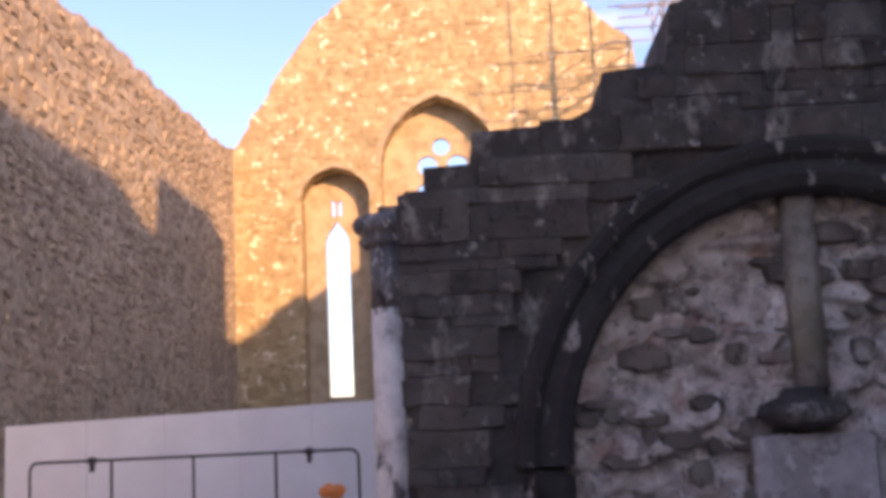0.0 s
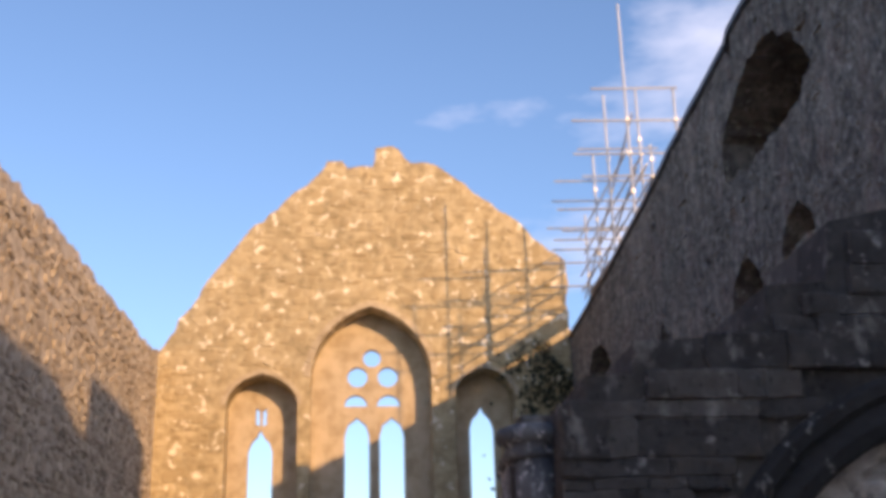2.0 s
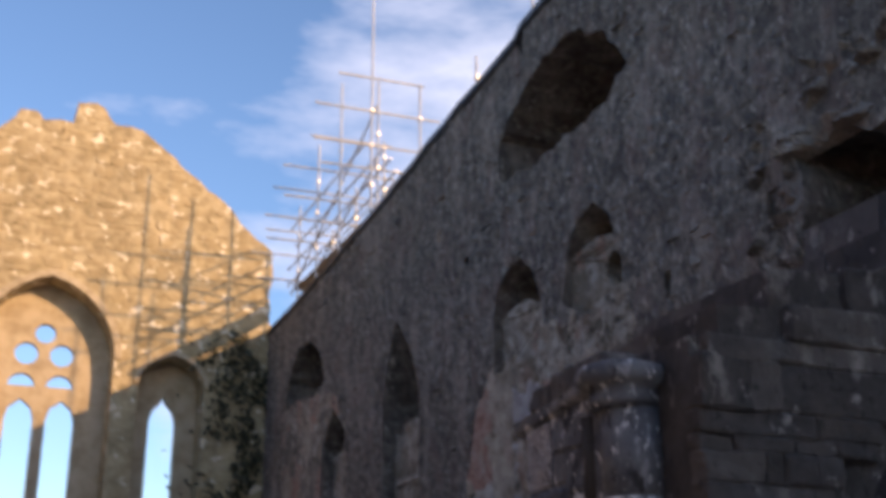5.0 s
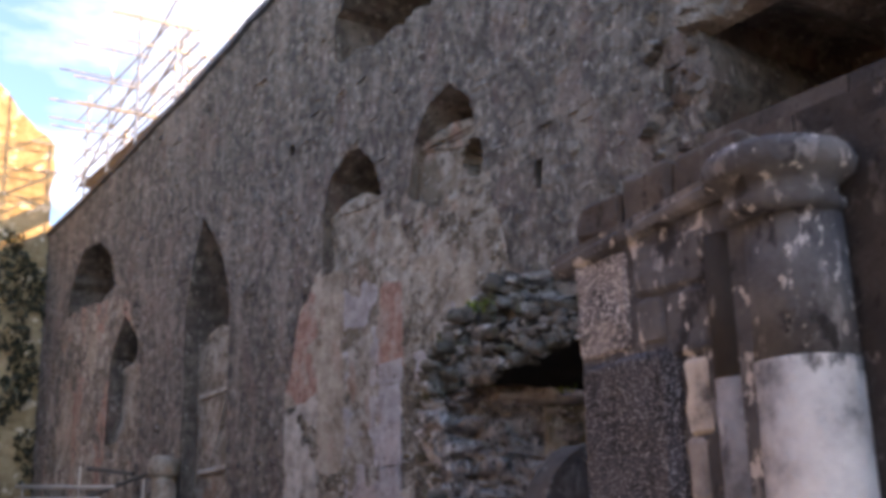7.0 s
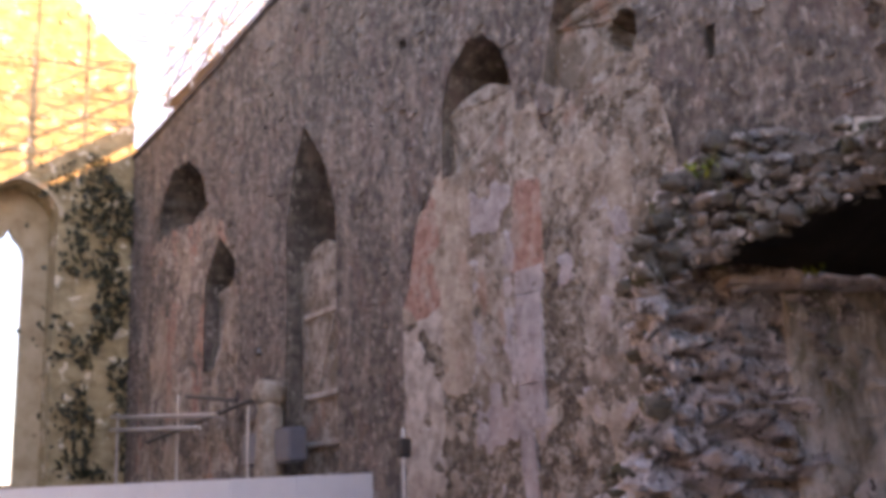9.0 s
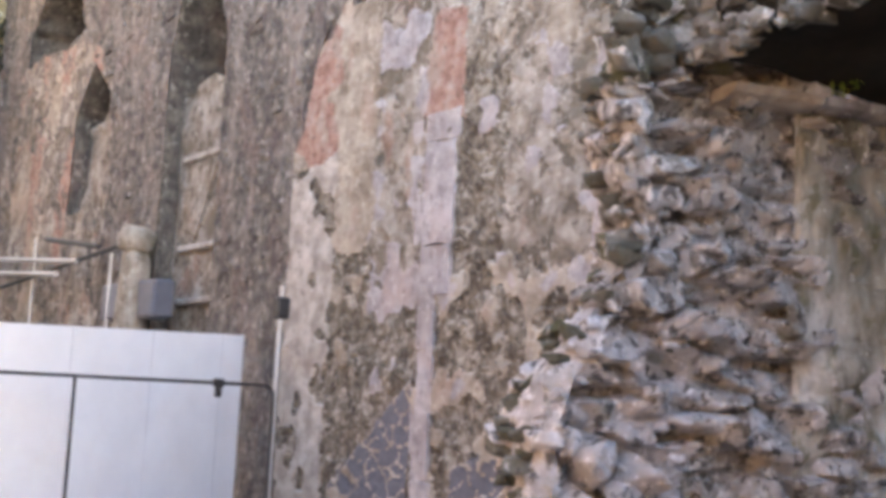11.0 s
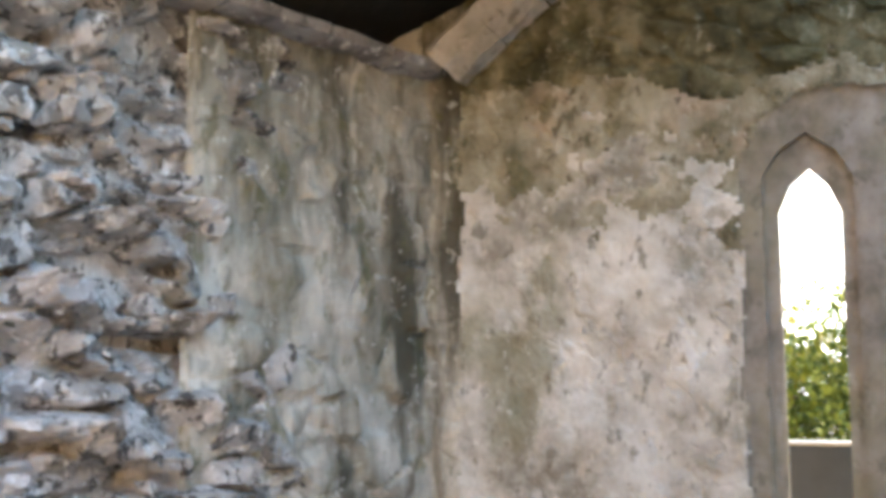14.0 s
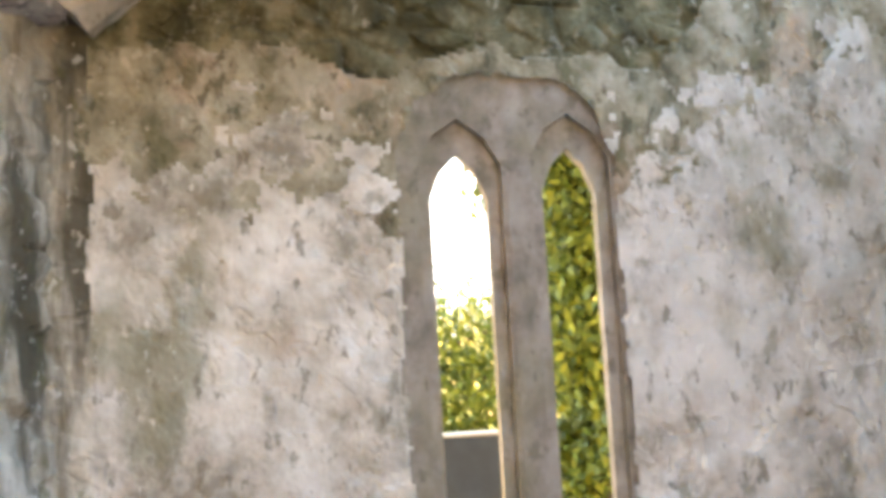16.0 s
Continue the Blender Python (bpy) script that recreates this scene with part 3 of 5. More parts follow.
# ---- east gable ----
def build_gable():
    eave_left, eave_right = (-7.8, 10.75), (5.6, 11.4)
    crest = ragged([eave_right, (5.58, 13.85), (4.8, 14.45), (4.3, 15.0), (3.4, 15.65), (2.3, 16.6), (1.25, 17.35), (0.42, 17.4), (-0.25, 18.05), (-0.8, 17.95), (-0.9, 17.25), (-1.75, 17.2), (-1.95, 17.45), (-2.45, 17.45), (-3.2, 16.5), (-3.9, 15.95), (-5.25, 14.6), (-6.15, 13.4), (-7.0, 12.05), eave_left], 0.3, 0.07, 3)
    outline = [(-8.9, -0.6), (6.7, -0.6), (6.7, 11.4), *crest, (-8.9, 10.6)]
    middle = pointed(-0.98, 9.9, 1.95, 2.35, 1.9)
    left = pointed(-4.47, 9.0, 1.13, 1.0, 2.1)
    right = pointed(2.7, 9.25, 0.98, 0.92, 2.4)
    recesses = [middle, left, right]
    bm = bmesh.new()
    slab(bm, on_gable, outline, recesses, 0.0, 1.35)
    wall = tagged(part("wall_east_gable", bm, GABLE_MORTAR), "sunlit rubble stone gable wall with a ragged broken top", "gable wall", kind="structure")
    stones(on_gable, outline, [pointed(-0.98, 9.9, 2.2, 2.6, 1.9), pointed(-4.47, 9.0, 1.3, 1.17, 2.1), pointed(2.7, 9.25, 1.12, 1.06, 2.4)], 0.36, 0.25, 0.035, GABLE_STONE, wall, 11, keep=0.72, near=lambda u, v: 3.2 < u and 8 < v < 12.5)

    def voussoirs(cx, spring, half, rise, band, n, foot):
        inner, outer = pointed(cx, spring, half, rise, foot, n), pointed(cx, spring, half + band, rise + band, foot, n)
        for i in range(1, len(inner) - 2):
            bm = bmesh.new()
            quad = [inner[i], outer[i], outer[i + 1], inner[i + 1]]
            mu, mv = sum(q[0] for q in quad) / 4, sum(q[1] for q in quad) / 4
            slab(bm, on_gable, [(mu + (u - mu) * 0.94, mv + (v - mv) * 0.94) for u, v in quad], [], -0.05, 0.1)
            part("voussoir", bm, DRESSED, wall)

    voussoirs(-0.98, 9.9, 1.95, 2.35, 0.22, 7, 1.9)
    voussoirs(-4.47, 9.0, 1.13, 1.0, 0.17, 6, 2.1)
    voussoirs(2.7, 9.25, 0.98, 0.92, 0.15, 6, 2.4)

    def tracery(name, outline, lights, label):
        window = thing(name, label, "window", kind="structure")
        bm = bmesh.new()
        slab(bm, on_gable, outline, lights, 1.0, 1.25)
        part("tracery", bm, DRESSED, window)
        bm = bmesh.new()
        lo, hi = min(p[0] for p in outline), max(p[0] for p in outline)
        slab(bm, on_gable, [(lo, 1.7), (hi, 1.7), (hi, 2.25), (lo, 2.25)], [], 0.5, 1.3)
        part("window_sill", bm, DRESSED, window)

    def wider(loop, by):
        cu, cv = sum(p[0] for p in loop) / len(loop), sum(p[1] for p in loop) / len(loop)
        return [(u + by * (1 if u > cu else -1), v + by * (1 if v > cv else -1)) for u, v in loop]

    def pair_light(c):
        return [(c + 0.4, 2.3), (c + 0.4, 8.15), (c + 0.3, 8.5), (c, 8.75), (c - 0.3, 8.5), (c - 0.4, 8.15), (c - 0.4, 2.3)]

    def half_round(c, z, r):
        return [(c + r * math.cos(math.pi * k / 8), z + r * math.sin(math.pi * k / 8)) for k in range(9)]

    tracery("window_1", wider(middle, 0.05), [pair_light(-1.44), pair_light(-0.3), half_round(-1.48, 9.12, 0.38), half_round(-0.4, 9.12, 0.38), ring(-1.42, 10.1, 0.34), ring(-0.42, 10.1, 0.34), ring(-0.94, 10.74, 0.3)], "two-light traceried window with round openings in pale stone")

    def single_light(c, half, top):
        return [(c + half, 2.5), (c + half, top - 0.75), (c + half * 0.75, top - 0.45), (c + 0.08, top - 0.2), (c, top), (c - 0.08, top - 0.2), (c - half * 0.75, top - 0.45), (c - half, top - 0.75), (c - half, 2.5)]

    tracery("window_2", wider(left, 0.05), [single_light(-4.56, 0.39, 8.4), [(-4.72, 8.55), (-4.6, 8.5), (-4.6, 9.0), (-4.72, 9.1)], [(-4.5, 8.5), (-4.38, 8.55), (-4.38, 9.1), (-4.5, 9.0)]], "tall narrow lancet window in a deep arched recess")
    tracery("window_3", wider(right, 0.05), [single_light(2.66, 0.4, 9.1)], "tall narrow lancet window half in shade")
    return wall


build_gable()


# ---- north wall ----
def build_north():
    top = ragged([(38.0, 10.75), (36.9, 10.8), (34.9, 10.5), (30.0, 10.35), (24.0, 10.15), (18.0, 9.75), (12.0, 9.3), (10.0, 6.5), (0.0, 6.0), (-9.5, 5.5)], 0.35, 0.09, 5)
    outline = [(-9.5, -0.6), (38.0, -0.6), *top]
    bm = bmesh.new()
    slab(bm, on_north, outline, [], 0.0, 1.1)
    wall = tagged(part("wall_north", bm, NORTH_MORTAR), "long rubble stone nave wall with an uneven top", "wall", kind="structure")
    seen = [(13.0, 0.8), (36.8, 0.8), *[p for p in top if 13 < p[0] < 36.8], (13.0, 9.3)]
    stones(on_north, seen, [], 0.23, 0.17, 0.045, NORTH_STONE, wall, 21, keep=0.72, near=lambda u, v: u < 20.5 and v > 6.4)
    return wall


build_north()

# ---- south wall ----
BIG_HOLE = [(20.45, 9.95), (20.4, 10.7), (19.4, 11.3), (18.6, 11.6), (17.5, 11.5), (16.6, 11.05), (15.95, 10.1), (16.75, 9.75), (18.8, 9.7), (20.0, 9.75)]
NICHE_A = [(20.85, 6.3), (20.8, 7.3), (20.6, 7.85), (20.1, 8.15), (19.7, 8.15), (19.2, 7.75), (18.95, 7.0), (19.0, 6.3)]
NICHE_B = [(18.3, 6.9), (18.1, 7.7), (17.7, 8.15), (17.2, 8.3), (16.75, 7.95), (16.45, 7.1), (16.5, 6.6), (17.4, 6.5)]
LANCET = [(26.55, 2.2), (26.5, 6.9), (26.15, 7.9), (25.7, 8.65), (24.9, 7.75), (24.4, 6.8), (24.35, 2.2)]
FAR_HOLE = [(34.5, 8.3), (34.4, 9.0), (33.5, 9.85), (32.4, 9.8), (31.3, 9.15), (30.85, 8.35), (31.8, 8.1), (32.9, 8.3)]
FAR_NICHE = [(31.0, 4.6), (30.95, 6.6), (30.1, 7.5), (29.15, 6.75), (29.05, 4.6)]
VOID = [(12.75, 5.75), (12.5, 6.9), (12.6, 7.4), (11.9, 7.3), (11.2, 7.0), (10.4, 6.75), (10.3, 6.1), (10.9, 5.75), (11.7, 5.45)]
PUTLOGS = [[(15.42, 6.18), (15.42, 6.58), (15.24, 6.58), (15.24, 6.18)], [(22.05, 8.7), (22.05, 8.9), (21.8, 8.9), (21.8, 8.7)], [(13.15, 6.55), (13.15, 6.92), (12.86, 6.92), (12.86, 6.55)]]


def bay_top(u):
    line = np.interp(u, [15.3, 15.9, 16.3, 17.9, 18.3, 18.8, 20.7, 21.1, 21.7, 22.1], [4.0, 5.0, 6.7, 6.9, 6.3, 6.9, 6.9, 6.2, 5.6, 4.4])
    return float(line) + 0.3 * noise.noise(Vector((u * 3, 1, 8)))


def bay_kind(u, v):
    """What lies on the blocked bays: 0 painted plaster, 1 pale stone, 2 brick, 3 cream plaster, 4 lilac limewash, 5 bare rubble, 6 slate."""
    a = u + 0.13 * noise.noise(Vector((u * 1.3, v * 2.3, 3))) + 0.06 * noise.noise(Vector((u * 9, v * 9, 1)))
    b = v + 0.3 * noise.noise(Vector((u * 1.7, v * 1.7, 7))) + 0.08 * noise.noise(Vector((u * 8, v * 8, 2)))
    patch = noise.noise(Vector((u * 1.5, v * 1.7, 21))) + 0.5 * noise.noise(Vector((u * 4, v * 4, 5)))
    if (19.15 < u < 20.8 and v < 1.75 - (u - 19.1) * 0.8) or (17.1 < u < 18.4 and v < 1.25 - (u - 17.1) * 0.35):
        joint, lift, tilt = cells(u, v, 0.34, 0.2, 6.0)
        return 6 if joint > 0.35 else 3
    if a > 20.95:
        if b > 4.4:
            return 2 if patch > -0.2 else 3
        return 1 if patch > -0.25 else 5
    if a > 20.1:
        return 3 if b > 3.3 else (5 if patch < 0.25 else 3)
    if a > 19.1:
        return (4 if patch > 0.0 else 0) if b > 2.7 else (5 if patch < 0.2 else 4)
    if a > 18.45 and 4.5 < b < 5.7:
        return 2
    if b > 5.0:
        return 3 if patch > 0.1 else (0 if patch > -0.3 else 5)
    if 15.75 < a < 16.4 and b > 2.3:
        return 4
    if b > 2.9:
        return 5 if a > 17.7 and patch < 0.3 else (4 if patch > 0.3 else 0)
    return 5 if patch < 0.12 else (3 if patch < 0.4 else 4)


def far_kind(u, v):
    band = noise.noise(Vector((u * 0.9, v * 0.5, 11))) + 0.5 * noise.noise(Vector((u * 2.5, v * 2.0, 4)))
    if band > 0.22:
        return 3
    if band < -0.35:
        return 5
    return 2 if noise.noise(Vector((u * 1.1, v * 0.45, 31))) + 0.4 * noise.noise(Vector((u * 4, v * 4, 2))) > 0.3 else 0


def bay_height(u, v, kind):
    joint, lift, tilt = cells(u, v, 0.24, 0.16, 4.0)
    rough = (lift * 0.4 + tilt * 0.6) * joint - 0.5 * (1 - joint)
    thick, amount = ((0.03, 0.02), (0.045, 0.006), (0.04, 0.014), (0.042, 0.008), (0.04, 0.006), (0.028, 0.04), (0.036, 0.012))[kind]
    return max(0.003, thick + amount * rough + 0.014 * noise.noise(Vector((u * 3, v * 3, 2))) + 0.008 * noise.noise(Vector((u * 12, v * 12, 2))))


def build_south():
    top = ragged([(38.0, 11.05), (35.4, 11.12), (30.0, 11.42), (26.2, 11.72), (22.6, 12.12), (19.6, 12.33), (19.35, 12.0), (19.3, 12.5), (16.6, 12.6), (12.3, 12.8), (6.3, 12.8)], 0.4, 0.04, 8)
    outline = [(12.3, -0.6), (38.0, -0.6), *top, (6.3, 4.2), (12.3, 4.2)]
    holes = [BIG_HOLE, NICHE_A, NICHE_B, LANCET, FAR_HOLE, FAR_NICHE, VOID, *PUTLOGS]
    deep = [ragged([*h, h[0]], 0.22, rag, 3)[:-1] for h, rag in ((BIG_HOLE, 0.07), (VOID, 0.13), (FAR_HOLE, 0.07))]
    holes = [*deep, NICHE_A, NICHE_B, LANCET, FAR_NICHE, *PUTLOGS]
    bm = bmesh.new()
    slab(bm, on_south, outline, holes, 0.0, 1.0)
    slab(bm, on_south, outline, deep, 1.001, 1.3)
    for loop in deep:
        rims = [[bm.verts.new(on_south(u, v, d)) for u, v in loop] for d in (1.29, 2.6)]
        for k in range(len(loop)):
            j = (k + 1) % len(loop)
            bm.faces.new((rims[0][k], rims[0][j], rims[1][j], rims[1][k]))
        bm.faces.new(rims[1])
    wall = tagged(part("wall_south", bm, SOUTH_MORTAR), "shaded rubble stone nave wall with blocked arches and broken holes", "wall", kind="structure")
    bays = [[(21.95, 0.0), (21.95, 5.2), (21.3, 6.3), (18.6, 6.6), (18.6, 0.0)], [(18.9, 0.0), (18.9, 6.5), (16.4, 6.5), (15.4, 4.6), (15.4, 0.0)], [(35.6, 2.2), (35.3, 7.6), (34.0, 8.0), (29.0, 4.6), (29.0, 2.2)]]
    heights = sorted(top)
    loops = [*holes, *bays[:2]]

    def faced(u, v):
        return v < np.interp(u, [p[0] for p in heights], [p[1] for p in heights]) - 0.04 and not any(within(u, v, h) for h in loops)

    def face_height(u, v, kind):
        joint, lift, tilt = cells(u, v, 0.19, 0.17, 2.0)
        rough = (0.5 * lift + 0.5 * tilt) * joint - 0.6 * (1 - joint)
        return max(0.003, 0.03 + 0.026 * rough + 0.022 * noise.noise(Vector((u * 2.5, v * 1.5, 6))) + 0.012 * noise.noise(Vector((u * 9, v * 9, 6))))

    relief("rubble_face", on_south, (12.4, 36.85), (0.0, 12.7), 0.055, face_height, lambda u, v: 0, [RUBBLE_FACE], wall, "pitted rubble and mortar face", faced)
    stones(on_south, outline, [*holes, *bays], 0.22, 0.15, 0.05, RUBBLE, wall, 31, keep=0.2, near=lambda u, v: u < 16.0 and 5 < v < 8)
    relief("far_bay_surface", on_south, (28.9, 35.8), (1.5, 8.4), 0.06, bay_height, far_kind, [FRESCO, QUOIN, BRICK, CREAM, LILAC, BARE], wall, "stained plaster with red patches", lambda u, v: v < np.interp(u, [28.9, 29.6, 31.0, 34.5, 35.8], [6.6, 7.7, 8.1, 8.3, 7.2]) + 0.3 * noise.noise(Vector((u * 2, 3, 1))) and not within(u, v, FAR_HOLE) and not within(u, v, FAR_NICHE))

    crag("broken_face", lambda u, v, d: on_south(u, v, d - 0.12), lambda v: 9.2, lambda v: 13.4 - 0.5 * abs(v - 4.8), 4.25, 5.45, 0.035, (0.42, 0.2), 0.2, RUBBLE, wall, 17.0, label="broken rubble below the cavity")
    crag("broken_brow", lambda u, v, d: on_south(u, v, d - 0.1), lambda v: 10.2, lambda v: 13.3 - 0.5 * abs(v - 7.5), 7.15, 8.2, 0.04, (0.4, 0.22), 0.2, RUBBLE, wall, 19.0, label="broken rubble above the cavity")
    crag("broken_edge", lambda u, v, d: on_south(u, v, d - 0.1), lambda v: 12.62 + 0.12 * noise.noise(Vector((v * 3, 2, 2))), lambda v: 13.5 - 0.2 * abs(v - 6.3) + 0.15 * noise.noise(Vector((v * 3, 5, 2))), 5.4, 7.6, 0.035, (0.36, 0.2), 0.16, RUBBLE, wall, 18.0)

    relief("bay_surface", on_south, (15.3, 22.1), (-0.1, 7.2), 0.035, bay_height, bay_kind, [FRESCO, QUOIN, BRICK, CREAM, LILAC, BARE, SLATE], wall, "worn wall bays of plaster, brick and bare rubble", lambda u, v: v < bay_top(u) and not within(u, v, NICHE_A) and not within(u, v, NICHE_B))

    def blocking(loop, top_v, d, mat, hollow=None):
        lo, hi = min(p[0] for p in loop) - 0.02, max(p[0] for p in loop) + 0.02
        bm = bmesh.new()
        slab(bm, on_south, [(lo, min(p[1] for p in loop)), (hi, min(p[1] for p in loop)), (hi, top_v), ((lo + hi) / 2, top_v + 0.2), (lo, top_v - 0.1)], [hollow] if hollow else [], d, 1.0)
        bmesh.ops.subdivide_edges(bm, edges=bm.edges, cuts=6)
        roughen(bm, 0.09, 0.5, top_v)
        roughen(bm, 0.05, 0.12, top_v)
        part("blocking", bm, mat, wall, "rough masonry blocking of an arch")

    blocking(LANCET, 6.2, 0.3, FRESCO)
    blocking(NICHE_A, 7.25, 0.14, FRESCO)
    blocking(NICHE_B, 7.6, 0.12, FRESCO, ring(16.85, 7.1, 0.27, 9))
    blocking(FAR_NICHE, 6.3, 0.25, FRESCO)
    for v, mat in ((2.75, QUOIN), (3.6, QUOIN), (5.05, QUOIN)):
        bm = bmesh.new()
        box(bm, SOUTH_X + 0.2, 24.6, v, SOUTH_X + 0.4, 26.2, v + 0.1, 0.02)
        part("pale_course", bm, mat, wall)

    def quoins(u0, u1, v0, v1, mat, seed):
        pick = random.Random(seed)
        v = v0
        while v < v1:
            h = pick.uniform(0.5, 0.75)
            bm = bmesh.new()
            box(bm, SOUTH_X - 0.05 - pick.uniform(0, 0.02), u0 + pick.uniform(-0.03, 0.06), v + 0.001, SOUTH_X + 0.1, u1 + pick.uniform(-0.03, 0.03), min(v + h, v1) - 0.001, 0.008)
            bmesh.ops.subdivide_edges(bm, edges=bm.edges, cuts=2, use_grid_fill=True)
            roughen(bm, 0.03, 0.25, v)
            part("quoin", bm, mat, wall)
            v += h

    quoins(18.5, 19.08, 2.6, 4.62, LILAC, 1)
    quoins(18.74, 19.06, -0.1, 2.6, LILAC, 2)
    # lead capping along the wall top
    for k in range(len(top) - 1):
        (u0, v0), (u1, v1) = top[k], top[k + 1]
        if u1 < 12 or k % 2 or abs(u1 - u0) < 0.1:
            continue
        u1, v1 = top[min(k + 2, len(top) - 1)]
        bm = bmesh.new()
        slab(bm, on_south, [(u1 + 0.01, v1), (u0 - 0.01, v0), (u0 - 0.01, v0 + 0.14), (u1 + 0.01, v1 + 0.14)], [], -0.08, 1.2)
        part("capping", bm, LEAD, wall, "dark lead capping")
    return wall


SOUTH = build_south()


def on_line(ax, ay, bx, by):
    """A plane through two plan points: u runs along it in metres, d is depth to the right of the run."""
    run = Vector((bx - ax, by - ay, 0)).normalized()
    side = Vector((run.y, -run.x, 0))

    def at(u, v, d):
        return Vector((ax, ay, 0)) + run * u + side * d + Vector((0, 0, v))

    return at


# ---- walls that close the place ----
def build_closing():
    bm = bmesh.new()
    slab(bm, on_south, [(-9.5, -0.6), (6.29, -0.6), (6.29, 16.4), (0.9, 16.4), (0.7, 14.9), (-2.2, 14.9), (-2.4, 15.6), (-9.5, 15.6)], [], 0.05, 1.1)
    tagged(part("wall_south_west", bm, MORTAR), "tall plain rubble wall of the west end", "wall", kind="structure")
    bm = bmesh.new()
    box(bm, -9, -10.6, -0.6, 6.8, -9.5, 3.0)
    tagged(part("wall_west", bm, MORTAR), "plain rubble wall closing the west end", "wall", kind="structure")


build_closing()


# ---- chapel: back wall with the two-light window ----
STUB = on_line(1.2, 13.0, 4.42, 12.01)
LIGHTS = [(10.345, 2.58), (9.825, 2.62)]


def light_outline(c, half, foot, top):
    return [(c + half, foot), (c + half, top - 0.2), (c + half * 0.62, top - 0.08), (c, top), (c - half * 0.62, top - 0.08), (c - half, top - 0.2), (c - half, foot)]


def chapel_kind(u, v):
    """0 pale plaster, 1 olive-stained plaster, 2 bare mossy masonry, 3 damp corner."""
    wander = 0.12 * noise.noise(Vector((u * 2.2, v * 0.8, 4))) + 0.07 * noise.noise(Vector((u * 7, v * 7, 2)))
    if u > 11.84 + 0.06 * noise.noise(Vector((v * 4, 2, 6))):
        return 3
    bare = 2.97 + 0.9 * max(0.0, 9.35 - u) ** 0.7
    if v > bare + wander:
        return 2
    stained = 2.5 + 0.55 * max(0.0, 9.6 - u) + 0.5 * noise.noise(Vector((u * 1.4, v * 1.1, 9))) + 0.4 * noise.noise(Vector((u * 6, v * 6, 3))) + 0.18 * noise.noise(Vector((u * 19, v * 19, 3)))
    return 1 if v > stained else 0


def chapel_height(u, v, kind):
    fine = 0.005 * noise.noise(Vector((u * 18, v * 18, 3))) + 0.01 * noise.noise(Vector((u * 4, v * 4, 3)))
    if kind in (2, 3):
        joint, lift, tilt = cells(u, v, 0.2, 0.12 if kind == 2 else 0.16, 6.0)
        d = (lift * 0.5 + tilt * 0.8) * joint - 0.8 * (1 - joint)
        return max(0.002, 0.026 + (0.03 if kind == 2 else 0.018) * d + fine)
    flaked = noise.noise(Vector((u * 2.4, v * 2.0, 3))) + 0.6 * noise.noise(Vector((u * 7, v * 5, 3))) + 0.3 * noise.noise(Vector((u * 20, v * 16, 3)))
    flaked -= 0.35 * math.exp(-((u - 10.85) / 0.22) ** 2)
    layer = 0.026 - (0.011 if flaked < -0.42 else 0.0) - (0.006 if flaked < -0.1 else 0.0)
    hollow = 0.014 * math.exp(-((u - 11.42) / 0.2) ** 2 - ((v - 1.98) / 0.035) ** 2)
    return max(0.002, layer - hollow + fine)


def build_chapel_wall():
    outline = [(6.3, -0.6), (12.7, -0.6), *ragged([(12.7, 4.5), (6.3, 4.6)], 0.3, 0.12, 2)]
    opening = [(9.58, 0.75), (10.66, 0.75), (10.66, 2.62), (10.55, 2.85), (10.38, 2.96), (9.86, 2.96), (9.7, 2.85), (9.58, 2.62)]
    bm = bmesh.new()
    slab(bm, on_chapel, outline, [opening], 0.0, 0.3)
    slab(bm, on_chapel, outline, [[(8.9, 0.4), (11.3, 0.4), (11.3, 3.0), (8.9, 3.0)]], 0.31, 0.6)
    wall = tagged(part("wall_chapel", bm, PLASTER), "stained lime-plastered chapel wall with flaking patches", "wall", kind="structure")
    window = thing("window_4", "two-light cusped stone window open to the garden", "window", kind="structure")
    bm = bmesh.new()
    inner = [(u + (-0.015 if u < 10.1 else 0.015), v + 0.015 if v > 1 else v - 0.015) for u, v in opening]
    slab(bm, on_chapel, inner, [light_outline(c, 0.19, 0.8, top + 0.15) for c, top in LIGHTS], 0.006, 0.06)
    bmesh.ops.bevel(bm, geom=[e for e in bm.edges if e.is_manifold and e.calc_face_angle(0) > 0.8], offset=0.012, segments=2, affect="EDGES")
    part("outer_order", bm, SURROUND, window)
    bm = bmesh.new()
    slab(bm, on_chapel, inner, [light_outline(c, 0.13, 0.8, top) for c, top in LIGHTS], 0.055, 0.13)
    part("inner_order", bm, SURROUND, window)
    bm = bmesh.new()
    slab(bm, on_chapel, [(10.075, 0.8), (10.135, 0.8), (10.135, 2.45), (10.075, 2.45)], [], -0.004, 0.05)
    part("mullion", bm, SURROUND, window)
    bm = bmesh.new()
    slab(bm, on_chapel, [(9.5, 0.68), (10.7, 0.68), (10.7, 0.8), (9.5, 0.8)], [], -0.03, 0.29)
    part("window_sill", bm, SURROUND, window)
    coat = ragged([(u + (0.035 if u < 10.1 else -0.035), v - 0.035) for u, v in [*opening, opening[0]]], 0.05, 0.018, 6)[:-1]
    relief("wall_coat", on_chapel, (7.9, 12.03), (0.2, 4.3), 0.017, chapel_height, chapel_kind, [PLASTER, OLIVE, MOSSY, DAMP], wall, "flaking stained plaster giving way to bare mossy masonry", lambda u, v: not within(u, v, coat))
    return wall


CHAPEL = build_chapel_wall()


